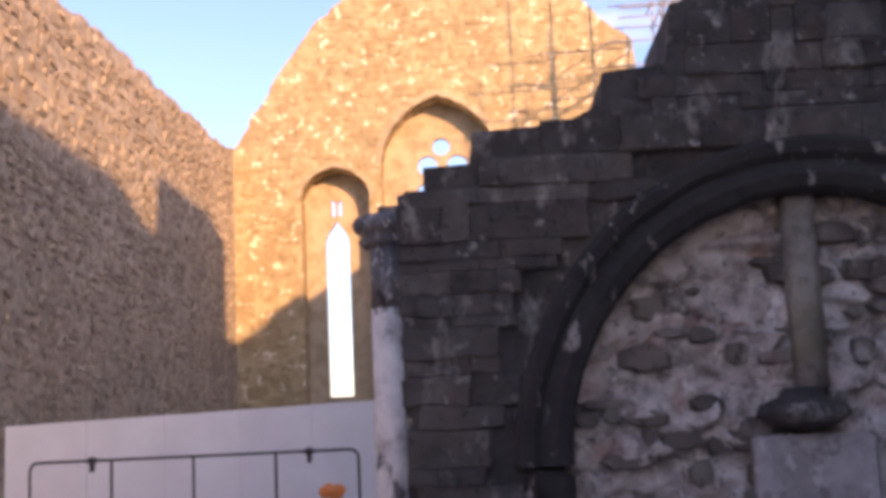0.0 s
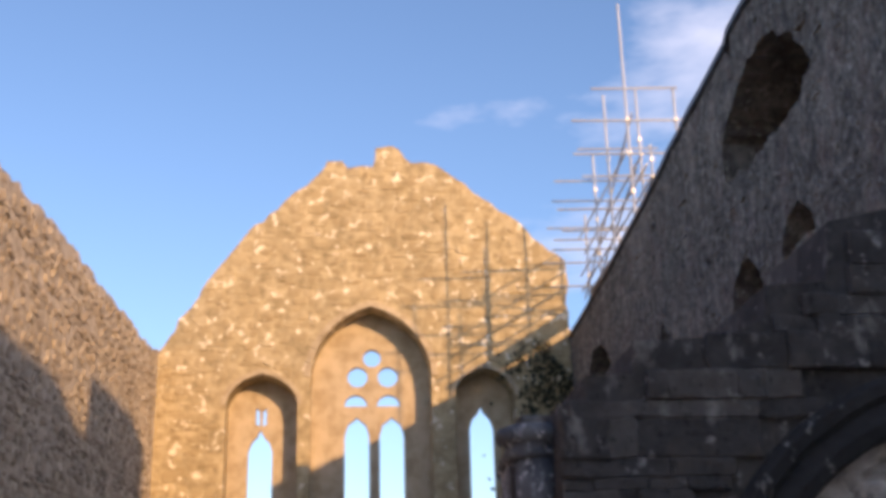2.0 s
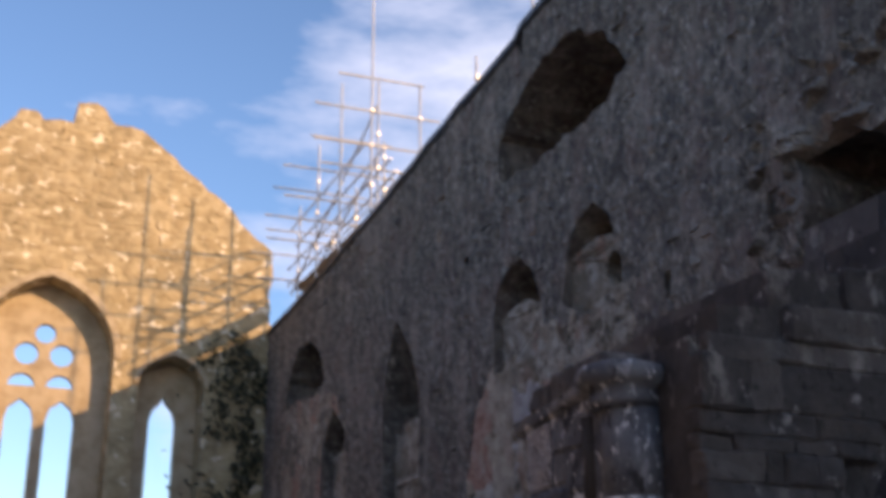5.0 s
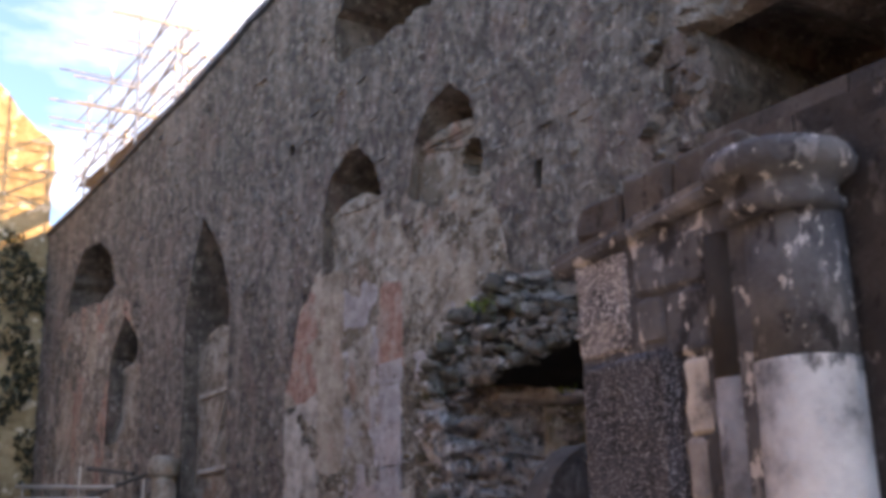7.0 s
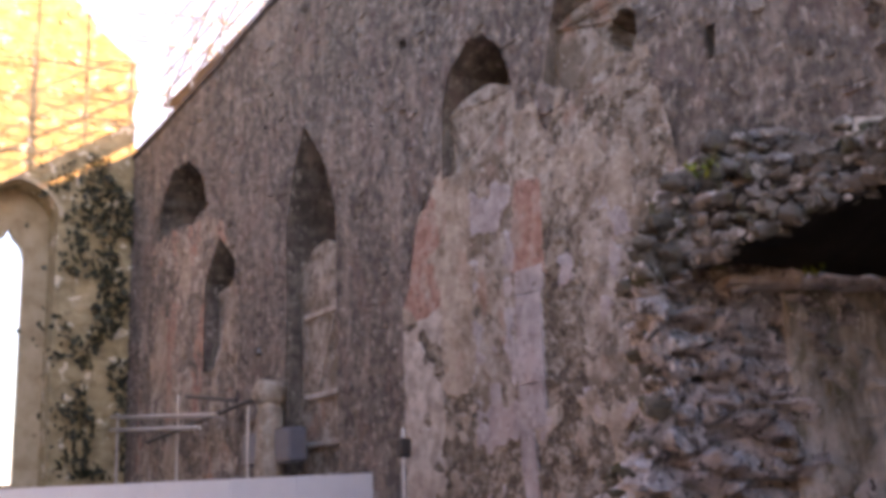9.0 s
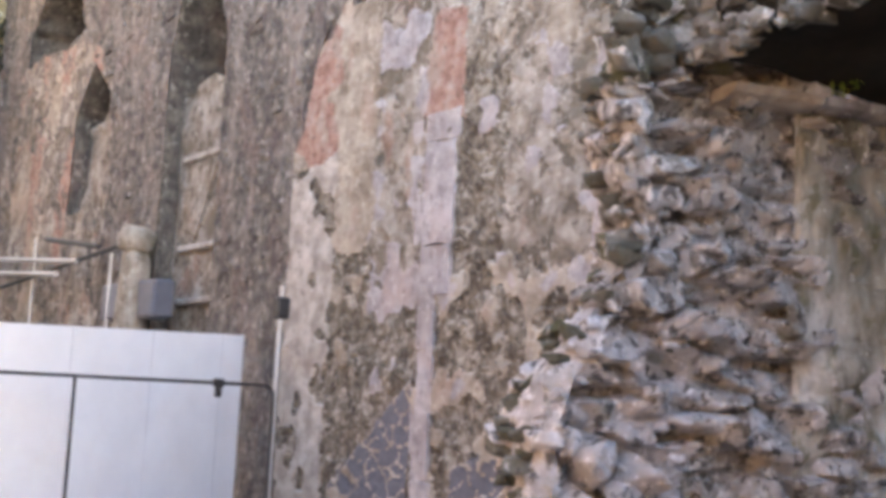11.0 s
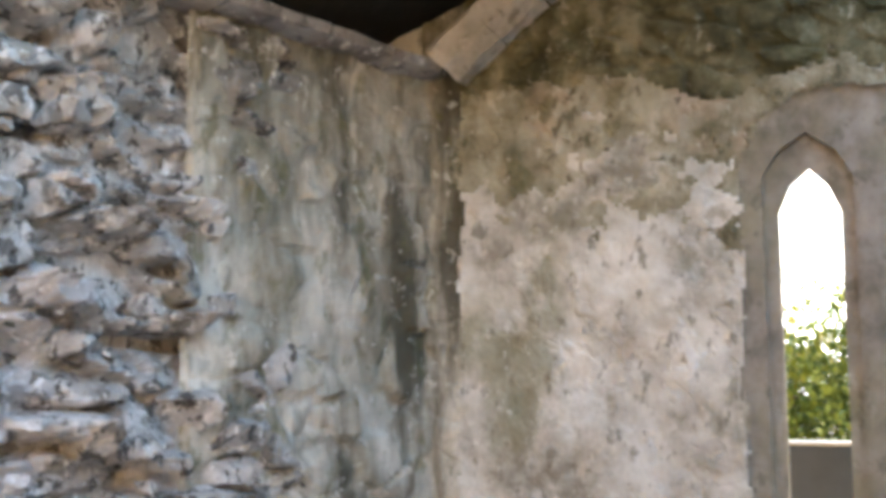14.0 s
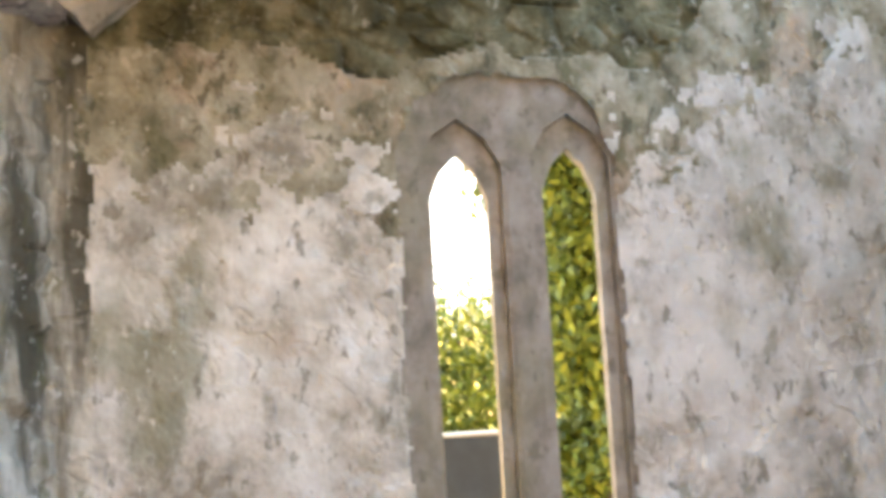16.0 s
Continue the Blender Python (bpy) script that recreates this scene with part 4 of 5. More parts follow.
# ---- broken stub wall between chapel and nave ----
def stub_edge(v):
    return float(np.interp(v, [0, 1.47, 1.65, 1.83, 2.1, 2.4, 2.84, 3.3, 3.8, 4.3], [0.55, 0.58, 0.66, 0.76, 0.96, 1.04, 0.97, 0.98, 1.3, 1.9]))


def build_stub():
    bm = bmesh.new()
    edge = [(0.6, -0.3), (3.4, -0.3), (3.4, 3.05), (1.4, 3.05), (1.2, 2.7), (1.25, 2.4), (1.15, 2.1), (0.9, 1.85), (0.7, 1.65), (0.65, 1.3)]
    edge = [(u + 0.12, v) if u < 3 else (u, v) for u, v in edge]
    slab(bm, STUB, edge, [], -0.12, -0.4)
    wall = tagged(part("stub_wall", bm, BROKEN), "broken rubble stub wall with its stone core laid bare", "stub wall", kind="structure")
    def calm(u, v):
        return 1.0 if u < 1.8 else max(0.45, 1.0 - (u - 1.8) * 0.9)

    core = crag("core_face", lambda u, v, d: STUB(u, v, 0.07 - d), lambda v: stub_edge(v) + 0.07 * noise.noise(Vector((v * 7, 1, 2))), lambda v: 2.42 + 0.35 * noise.noise(Vector((v * 2.2, 6, 2))), -0.2, 3.06, 0.016, (0.3, 0.15), 0.15, BROKEN, wall, 3.0, calm, "rough stone core with dark gaps", [(1.38, 1.9, 2.02, 0.035), (1.6, 2.25, 1.76, 0.025), (1.2, 1.5, 1.42, 0.025), (0.95, 1.4, 2.8, 0.035), (1.0, 1.35, 2.45, 0.03), (0.75, 1.15, 1.6, 0.025), (1.5, 2.1, 2.9, 0.05)])
    crag("upper_core", lambda u, v, d: STUB(u, v, 0.05 - d), lambda v: stub_edge(v) + (0.07 + 0.2 * max(0, v - 3.3)) * noise.noise(Vector((v * 5, 1, 2))), lambda v: float(np.interp(v, [3.0, 3.3, 3.4, 3.5, 3.65, 4.3, 5.2], [2.0, 2.05, 2.3, 2.6, 3.0, 3.3, 3.3])) + 0.1 * noise.noise(Vector((v * 6, 3, 2))), 3.02, 4.15, 0.02, (0.28, 0.14), 0.16, BROKEN, wall, 5.0, label="broken rubble above the springing course", slots=[(1.0, 1.6, 3.25, 0.03), (1.3, 2.2, 3.5, 0.04)])
    crag("damp_face", lambda u, v, d: STUB(u, v, 0.05 - d), lambda v: 1.95, lambda v: 3.37, -0.2, 3.06, 0.02, (0.25, 0.2), 0.035, DAMP, wall, 13.0, label="damp streaked plaster over rubble")
    # the lower broken corner is cleaner, paler stone
    core.data.materials.append(CHALKY)
    for polygon in core.data.polygons:
        c = polygon.center
        along = (c - STUB(0, 0, 0)).dot((STUB(1, 0, 0) - STUB(0, 0, 0)))
        if c.z < 2.05 + 0.25 * noise.noise(c * 2.5) and along < stub_edge(c.z) + 0.75 + 0.4 * noise.noise(c * 3.0):
            polygon.material_index = 1
    for lo, hi, rock in ((-0.2, 1.95, CHALKY), (1.96, 3.06, BROKEN)):
        crag("core_end", lambda u, v, d: STUB(stub_edge(v) + 0.07 * noise.noise(Vector((v * 7, 1, 2))) + d, v, u), lambda v: -0.4, lambda v: 0.06, lo, hi, 0.025, (0.2, 0.11), 0.07, rock, wall, 4.0)
    chance = random.Random(4)
    singles = 0
    verts, faces = [], []
    for k in range(150):
        v = chance.uniform(-0.1, 3.05)
        start = stub_edge(v)
        u = start + chance.random() ** 1.6 * (2.6 - start)
        if u > 2.1 + 0.25 * math.sin(v * 4):
            continue
        w = chance.choice((0.05, 0.07, 0.1, 0.13, 0.17, 0.24)) * chance.uniform(0.8, 1.2)
        size = (w, w * chance.uniform(0.5, 0.8), w * chance.uniform(0.35, 0.75))
        spot = STUB(u, v, 0.05 + 0.07 * noise.noise(Vector((u * 4, v * 7, 5))) - chance.uniform(-0.01, 0.06))
        if singles < 290 and w > 0.05 and u < 2.2 and v > 0.9:
            vv, ff = [], []
            lump(vv, ff, spot, size, chance)
            mesh("stone", vv, ff, CHALKY if v < 2.0 and u < start + 0.75 else BROKEN, wall)
            singles += 1
        else:
            lump(verts, faces, spot, size, chance)
    for k in range(60):
        v = chance.uniform(-0.1, 3.1)
        w = chance.uniform(0.08, 0.2)
        lump(verts, faces, STUB(stub_edge(v) + 0.03, v, -chance.uniform(0.0, 0.4)), (w, w, w * 0.5), chance)
    for k in range(90):
        v = chance.uniform(3.1, 4.2)
        w = chance.uniform(0.07, 0.24)
        u = stub_edge(v) - 0.03 + chance.random() ** 2.2 * (float(np.interp(v, [3.4, 3.8], [1.0, 1.9])))
        lump(verts, faces, STUB(u, v, 0.05 + chance.uniform(-0.05, 0.05)), (w, w * 0.7, w * chance.uniform(0.4, 0.8)), chance)
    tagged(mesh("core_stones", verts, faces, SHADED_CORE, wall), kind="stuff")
    for a, b in ((1.5, 2.0), (2.02, 2.55), (2.57, 2.95), (2.97, 3.28)):
        bm = bmesh.new()
        profile = [(-0.1, 3.02), (0.09, 3.025), (0.15, 3.045), (0.16, 3.085), (-0.1, 3.1)]
        ends = [[bm.verts.new(STUB(u, z, d)) for d, z in profile] for u in (a, b)]
        n = len(profile)
        for i in range(n):
            bm.faces.new((ends[0][i], ends[0][(i + 1) % n], ends[1][(i + 1) % n], ends[1][i]))
        bm.faces.new(ends[0][::-1])
        bm.faces.new(ends[1])
        bmesh.ops.subdivide_edges(bm, edges=bm.edges, cuts=2, use_grid_fill=True)
        roughen(bm, 0.012, 0.1, a)
        part("ledge_stone", bm, QUOIN if a < 1.8 else GREYWASH, wall, "moulded springing course of the vault")
    return wall


STUB_WALL = build_stub()


# ---- vault over the chapel ----
def vault_front(y, lift=0.0):
    return 2.35 + 0.35 * max(0.0, 12.2 - y) + 0.25 * noise.noise(Vector((y * 2.3, 3.1, lift)))


def vault_height(y, rise=0.4):
    return 3.14 + rise * math.sin(math.pi * min(1, max(0, (12.3 - y) / 4.5))) ** 1.0


def build_vault():
    y0, y1 = 10.0, 12.3
    nx, ny = 14, 14
    bm = bmesh.new()
    layers = []
    for lift in (0.0, 0.35):
        grid = []
        for i in range(nx + 1):
            row = []
            for j in range(ny + 1):
                y = y0 + (y1 - y0) * j / ny + (0.35 * noise.noise(Vector((i * 0.6, 7, lift))) if j == 0 else 0)
                front = vault_front(y, lift) + lift * 0.3
                x = front + (4.9 - front) * i / nx
                row.append(bm.verts.new((x, y + lift * 0.4, vault_height(y, 0.4 + 0.55 * i / nx) + lift + 0.06 * noise.noise(Vector((x * 3, y * 3, lift))))))
            grid.append(row)
        layers.append(grid)
    for grid in layers:
        for i in range(nx):
            for j in range(ny):
                bm.faces.new((grid[i][j], grid[i + 1][j], grid[i + 1][j + 1], grid[i][j + 1]))
    low, high = layers
    for j in range(ny):
        bm.faces.new((low[0][j], low[0][j + 1], high[0][j + 1], high[0][j]))
    for i in range(nx):
        bm.faces.new((low[i][0], low[i + 1][0], high[i + 1][0], high[i][0]))
        bm.faces.new((low[i][ny], low[i + 1][ny], high[i + 1][ny], high[i][ny]))
    chance = random.Random(14)
    verts, faces = [], []
    for k in range(520):
        y = chance.uniform(10.6, 12.9)
        up = chance.uniform(0.0, 0.35)
        w = chance.choice((0.05, 0.07, 0.1, 0.16)) * chance.uniform(0.8, 1.2)
        lump(verts, faces, (vault_front(y) - 0.03 + up * 0.25 + chance.uniform(0, 0.08), y + up * 0.3, vault_height(min(y, 12.25)) + up), (w, w * 0.8, w * 0.55), chance)
    made = [bm.verts.new(v) for v in verts]
    for f in faces:
        bm.faces.new([made[i] for i in f])
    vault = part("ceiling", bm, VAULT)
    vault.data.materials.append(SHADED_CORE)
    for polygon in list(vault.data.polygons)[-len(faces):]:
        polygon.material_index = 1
    return tagged(vault, "broken remains of a sooted stone vault with its deep shade painted in", "ceiling", kind="structure")


VAULT_OB = build_vault()


def build_wall_rib():
    rib = thing("vault_rib", "chamfered stone rib curving up the chapel wall", "vault rib", kind="structure")
    def arc(s):
        return 11.82 - 1.95 * s, 3.0 + 1.2 * math.sin(math.pi / 2 * s)
    for k in range(6):
        bm = bmesh.new()
        s0, s1 = k / 10 + 0.0008, (k + 1) / 10 - 0.0008
        ends = []
        for s in (s0, s1):
            (u, v), (ua, va) = arc(s), arc(s + 0.01)
            n = math.hypot(ua - u, va - v)
            w, h = (v - va) / n, (ua - u) / n
            ends.append([bm.verts.new(on_chapel(u - w * o, v - h * o, d)) for o, d in ((0.0, 0.02), (0.0, -0.12), (0.06, -0.19), (0.16, -0.19), (0.2, -0.14), (0.2, 0.02))])
        for i in range(6):
            bm.faces.new((ends[0][i], ends[0][(i + 1) % 6], ends[1][(i + 1) % 6], ends[1][i]))
        bm.faces.new(ends[0][::-1])
        bm.faces.new(ends[1])
        bmesh.ops.subdivide_edges(bm, edges=bm.edges, cuts=2, use_grid_fill=True)
        roughen(bm, 0.012, 0.08, k)
        part("rib_stone", bm, PLASTER, rib)


build_wall_rib()


# ---- carved wall with the blind arch ----
FRONT_Y, END_X = 6.6, -0.62
STEPS = [(5.6, 4.6), (2.6, 4.6), (1.9, 4.1), (1.25, 3.95), (1.2, 3.58), (0.82, 3.55), (0.8, 3.36), (0.58, 3.25), (0.02, 3.22), (0.0, 3.03), (-0.28, 3.02), (-0.28, 2.88), (-0.58, 2.86)]


def on_front(u, v, d):
    return Vector((u, FRONT_Y + d, v))


def arch_loop(r, foot):
    cx, cz = 1.98, 1.25
    return [(cx + r, foot), *[(cx + r * math.cos(math.pi * k / 16), cz + r * 1.02 * math.sin(math.pi * k / 16)) for k in range(17)], (cx - r, foot)]


def build_carved_wall():
    outline = [(END_X + 0.18, -0.3), (5.6, -0.3), *STEPS[:-1], (END_X + 0.18, 2.86)]
    bm = bmesh.new()
    slab(bm, on_front, outline, [arch_loop(1.56, -0.2)], 0.06, 0.55)
    slab(bm, on_front, outline, [], 0.56, 1.17)
    wall = tagged(part("carved_wall", bm, ASHLAR), "dark weathered ashlar wall with a moulded blind arch and stepped broken top", "wall", kind="structure")
    # courses of dressed blocks
    chance = random.Random(9)
    z, hidden = -0.2, arch_loop(1.72, -0.3)
    while z < 4.5:
        h = chance.choice((0.07, 0.1, 0.13, 0.17, 0.22))
        u = END_X + 0.2 + chance.uniform(-0.2, 0)
        while u < 4.6:
            w = chance.choice((0.14, 0.2, 0.3, 0.42, 0.6)) * chance.uniform(0.8, 1.2)
            lo, hi = max(u, END_X + 0.18), u + w
            spots = [(lo, z), (hi, z), (lo, z + h), (hi, z + h), ((lo + hi) / 2, z + h / 2)]
            u = hi
            if hi - lo < 0.08 or not all(within(a, b - 0.03, outline) for a, b in spots) or any(within(a, b, hidden) for a, b in spots):
                continue
            bm = bmesh.new()
            out = chance.uniform(-0.02, 0.025)
            box(bm, lo - 0.002, FRONT_Y + out, z - 0.002, hi + 0.002, FRONT_Y + 0.12, z + h + 0.002, 0.012)
            bmesh.ops.subdivide_edges(bm, edges=[e for e in bm.edges if e.calc_length() > 0.1], cuts=2, use_grid_fill=True)
            roughen(bm, 0.014, 0.07, u)
            roughen(bm, 0.016, 0.2, z)
            part("block", bm, ASHLAR, wall)
        z += h
    # moulded arch: roll and hollow
    for k in range(15):
        a0, a1 = math.pi * (k / 15 - 0.0004), math.pi * ((k + 1) / 15 + 0.0004)
        bm = bmesh.new()
        rings = []
        for s in range(4):
            a = a0 + (a1 - a0) * s / 3
            shape = [(1.5, 0.3), (1.47, 0.06), (1.5, -0.03), (1.57, -0.06), (1.63, -0.02), (1.66, 0.0), (1.7, -0.05), (1.76, -0.06), (1.8, -0.01), (1.8, 0.1)]
            rings.append([bm.verts.new((1.98 + r * math.cos(a), FRONT_Y + d, 1.25 + r * 1.02 * math.sin(a))) for r, d in shape])
        n = len(rings[0])
        for p, q in zip(rings, rings[1:]):
            for i in range(n - 1):
                bm.faces.new((p[i], p[i + 1], q[i + 1], q[i]))
        bm.faces.new(rings[0])
        bm.faces.new(rings[-1][::-1])
        roughen(bm, 0.01, 0.15, k)
        part("arch_stone", bm, BLACK_STONE, wall, smooth=False)
    for side in (-1, 1):
        for z0, z1 in ((-0.2, 0.45), (0.46, 1.24)):
            bm = bmesh.new()
            cu = 1.98 + side * 1.62
            slab(bm, on_front, [(cu - 0.15, z0), (cu + 0.15, z0), (cu + 0.15, z1), (cu - 0.15, z1)], [], -0.05, 0.3)
            bmesh.ops.bevel(bm, geom=bm.edges[:], offset=0.05, segments=2, affect="EDGES")
            part("jamb_stone", bm, BLACK_STONE, wall)
    # rubble infill of the arch
    bm = bmesh.new()
    fill = arch_loop(1.52, -0.2)
    slab(bm, on_front, fill, [], 0.36, 0.5)
    part("infill", bm, INFILL, wall, "rough rubble filling of the arch")
    def half_width(v):
        return 1.5 if v < 1.25 else 1.5 * math.sqrt(max(0.02, 1 - ((v - 1.25) / 1.56) ** 2))

    crag("infill_face", lambda u, v, d: on_front(u, v, 0.25 + d), lambda v: 1.98 - half_width(v), lambda v: 1.98 + half_width(v), 0.4, 2.78, 0.022, (0.34, 0.2), 0.075, INFILL, wall, 8.0, label="rubble and pale mortar filling of the arch")
    stones(lambda u, v, d: on_front(u, v, 0.25 + d), fill, [], 0.19, 0.13, 0.05, RUBBLE, wall, 41, near=lambda u, v: v > 0.8, keep=0.4, name="infill_stone")
    # hanging half shaft with a corbel
    bm = bmesh.new()
    lathe(bm, (1.93, FRONT_Y + 0.2), [(0.1, 1.62), (0.105, 2.3), (0.1, 2.78)], 14)
    part("hanging_shaft", bm, SURROUND, wall, smooth=True)
    bm = bmesh.new()
    lathe(bm, (1.86, FRONT_Y + 0.18), [(0.05, 1.38), (0.2, 1.42), (0.27, 1.47), (0.25, 1.53), (0.14, 1.58), (0.11, 1.63)], 18)
    roughen(bm, 0.012, 0.1)
    part("corbel", bm, ASHLAR, wall, smooth=True)
    bm = bmesh.new()
    box(bm, 1.55, FRONT_Y + 0.1, -0.2, 2.25, FRONT_Y + 0.4, 1.36, 0.03)
    roughen(bm, 0.02, 0.2)
    part("lower_block", bm, LILAC, wall)
    # end face with its panel and mouldings
    pier = thing("clustered_pier", "dark stone pier with attached shaft, moulded capital and carved panel", "pier", kind="structure")
    bm = bmesh.new()
    box(bm, END_X, 7.08, -0.3, END_X + 0.2, 7.79, 2.7, 0.02)
    roughen(bm, 0.01, 0.1)
    part("end_face", bm, PIER, pier)
    bm = bmesh.new()
    lathe(bm, (-0.51, 7.025), [(0.145, -0.3), (0.142, 1.1), (0.14, 2.225)], 22)
    part("lower_shaft", bm, LIMEWASH, pier, "pale limewashed lower shaft", smooth=True)
    bm = bmesh.new()
    lathe(bm, (-0.51, 7.025), [(0.137, 2.23), (0.135, 2.61)], 22)
    part("upper_shaft", bm, PIER, pier, "greyed limewashed upper shaft", smooth=True)
    bm = bmesh.new()
    lathe(bm, (-0.54, 7.03), [(0.135, 2.605), (0.155, 2.615), (0.168, 2.64), (0.15, 2.665), (0.155, 2.69), (0.2, 2.71), (0.212, 2.75), (0.195, 2.785), (0.13, 2.81)], 24)
    roughen(bm, 0.006, 0.08)
    part("capital", bm, PIER, pier, "moulded stone capital", smooth=True)
    for y0, y1 in ((7.16, 7.5), (7.51, 7.87)):
        bm = bmesh.new()
        profile = [(0.25, 2.715), (-0.005, 2.715), (-0.028, 2.728), (-0.036, 2.75), (-0.02, 2.764), (-0.026, 2.78), (0.0, 2.794), (0.25, 2.8)]
        ends = [[bm.verts.new((END_X + d, y, z - 0.12 * (y - 7.05))) for d, z in profile] for y in (y0, y1)]
        for i in range(len(profile)):
            j = (i + 1) % len(profile)
            bm.faces.new((ends[0][i], ends[0][j], ends[1][j], ends[1][i]))
        bm.faces.new(ends[0][::-1])
        bm.faces.new(ends[1])
        bmesh.ops.subdivide_edges(bm, edges=bm.edges, cuts=1, use_grid_fill=True)
        roughen(bm, 0.006, 0.1, y0)
        part("cornice", bm, PIER, pier)
    for y0, y1, high in ((7.1, 7.36, 0.09), (7.37, 7.58, 0.08), (7.59, 7.8, 0.05)):
        bm = bmesh.new()
        box(bm, END_X + 0.02, y0, 2.72, END_X + 0.3, y1, 2.8 + high, 0.015)
        bmesh.ops.subdivide_edges(bm, edges=bm.edges, cuts=3, use_grid_fill=True)
        roughen(bm, 0.016, 0.1, y0)
        part("upper_course", bm, ASHLAR, pier)
    bm = bmesh.new()
    lathe(bm, (-0.6, 7.2), [(0.05, -0.3), (0.05, 2.2)], 12)
    part("side_shaft", bm, GREYWASH, pier, smooth=True)
    # Upper length is coloured black in place of the shaded gap here.
    bm = bmesh.new()
    lathe(bm, (-0.6, 7.2), [(0.05, 2.205), (0.05, 2.6)], 12)
    part("side_shaft", bm, BLACK_STONE, pier, "upper side shaft painted black for a shaded gap", smooth=True)
    bm = bmesh.new()
    box(bm, END_X - 0.045, 7.37, 1.86, END_X + 0.05, 7.76, 2.32, 0.03)
    bmesh.ops.subdivide_edges(bm, edges=bm.edges, cuts=2, use_grid_fill=True)
    roughen(bm, 0.01, 0.06)
    part("pecked_panel", bm, PECKED, pier, "square block with a pecked surface")
    for y0, z0, y1, z1, mat in ((7.24, 2.28, 7.4, 2.47, PIER), (7.24, 2.48, 7.53, 2.64, PIER), (7.41, 2.33, 7.53, 2.47, PIER), (7.55, 2.33, 7.78, 2.64, FLECKED), (7.26, 2.06, 7.35, 2.27, LIMEWASH), (7.29, 1.5, 7.35, 2.05, GREYWASH), (7.36, 1.5, 7.77, 1.84, FLECKED)):
        bm = bmesh.new()
        box(bm, END_X - 0.014, y0, z0, END_X + 0.05, y1, z1, 0.012)
        bmesh.ops.subdivide_edges(bm, edges=bm.edges, cuts=2, use_grid_fill=True)
        roughen(bm, 0.012, 0.09, y0 + z0)
        part("block", bm, mat, pier)
    return wall


CARVED = build_carved_wall()


# ---- hoarding and fence across the nave ----
def build_hoarding():
    hoarding = thing("hoarding", "pale lilac-grey painted board hoarding across the nave", "hoarding")
    line = on_line(-7.45, 17.9, 5.45, 22.9)
    length, u, k = 13.83, 0.0, 0
    while u < length - 0.1:
        end = min(u + 1.215, length)
        top, far_top = 1.76 + 0.45 * u / length, 1.76 + 0.45 * end / length
        bm = bmesh.new()
        slab(bm, line, [(u, 0.0), (end, 0.0), (end, far_top), (u, top)], [], 0.0, -0.03)
        bmesh.ops.bevel(bm, geom=bm.edges[:], offset=0.005, segments=1, affect="EDGES")
        part("board", bm, PANEL, hoarding)
        bm = bmesh.new()
        slab(bm, line, [(u, 0.0), (u + 0.09, 0.0), (u + 0.09, top - 0.1), (u, top - 0.1)], [], -0.035, -0.12)
        part("post", bm, TIMBER, hoarding)
        u, k = u + 1.22, k + 1


build_hoarding()


def build_fence(label, x0, x1, y, high, bays):
    fence = thing("fence", label, "fence", group="temporary fence panels")
    r = 0.02
    bm = bmesh.new()
    tube(bm, (x0 + 0.12, y, high), (x1 - 0.12, y, high), r)
    part("top_rail", bm, BLACK, fence)
    bm = bmesh.new()
    tube(bm, (x0, y, 0.15), (x1, y, 0.15), r)
    part("bottom_rail", bm, BLACK, fence)
    for k in range(bays + 1):
        x = x0 + (x1 - x0) * k / bays
        bm = bmesh.new()
        outer = k in (0, bays)
        tube(bm, (x, y, 0.0), (x, y, high - (0.12 if outer else 0)), r)
        part("upright", bm, BLACK, fence)
    for end, way in ((x0, 1), (x1, -1)):
        bm = bmesh.new()
        last = None
        for s in range(6):
            a = math.pi / 2 * s / 5
            p = Vector((end + way * 0.12 * (1 - math.cos(a)), y, high - 0.12 + 0.12 * math.sin(a)))
            if last:
                tube(bm, last, p, r)
            last = p
        part("corner_bend", bm, BLACK, fence)
    for x in (x0 + 0.9, x1 - 0.7):
        bm = bmesh.new()
        box(bm, x - 0.06, y - 0.05, high - 0.05, x + 0.06, y + 0.05, high + 0.05, 0.02)
        box(bm, x - 0.03, y - 0.04, high - 0.16, x + 0.03, y + 0.04, high - 0.04, 0.01)
        part("clamp", bm, BLACK, fence)


build_fence("black steel temporary fence panel before the hoarding", -6.5, -1.78, 16.5, 1.2, 4)
build_fence("black steel temporary fence panel beside the nave wall", 0.2, 4.9, 21.0, 1.56, 2)


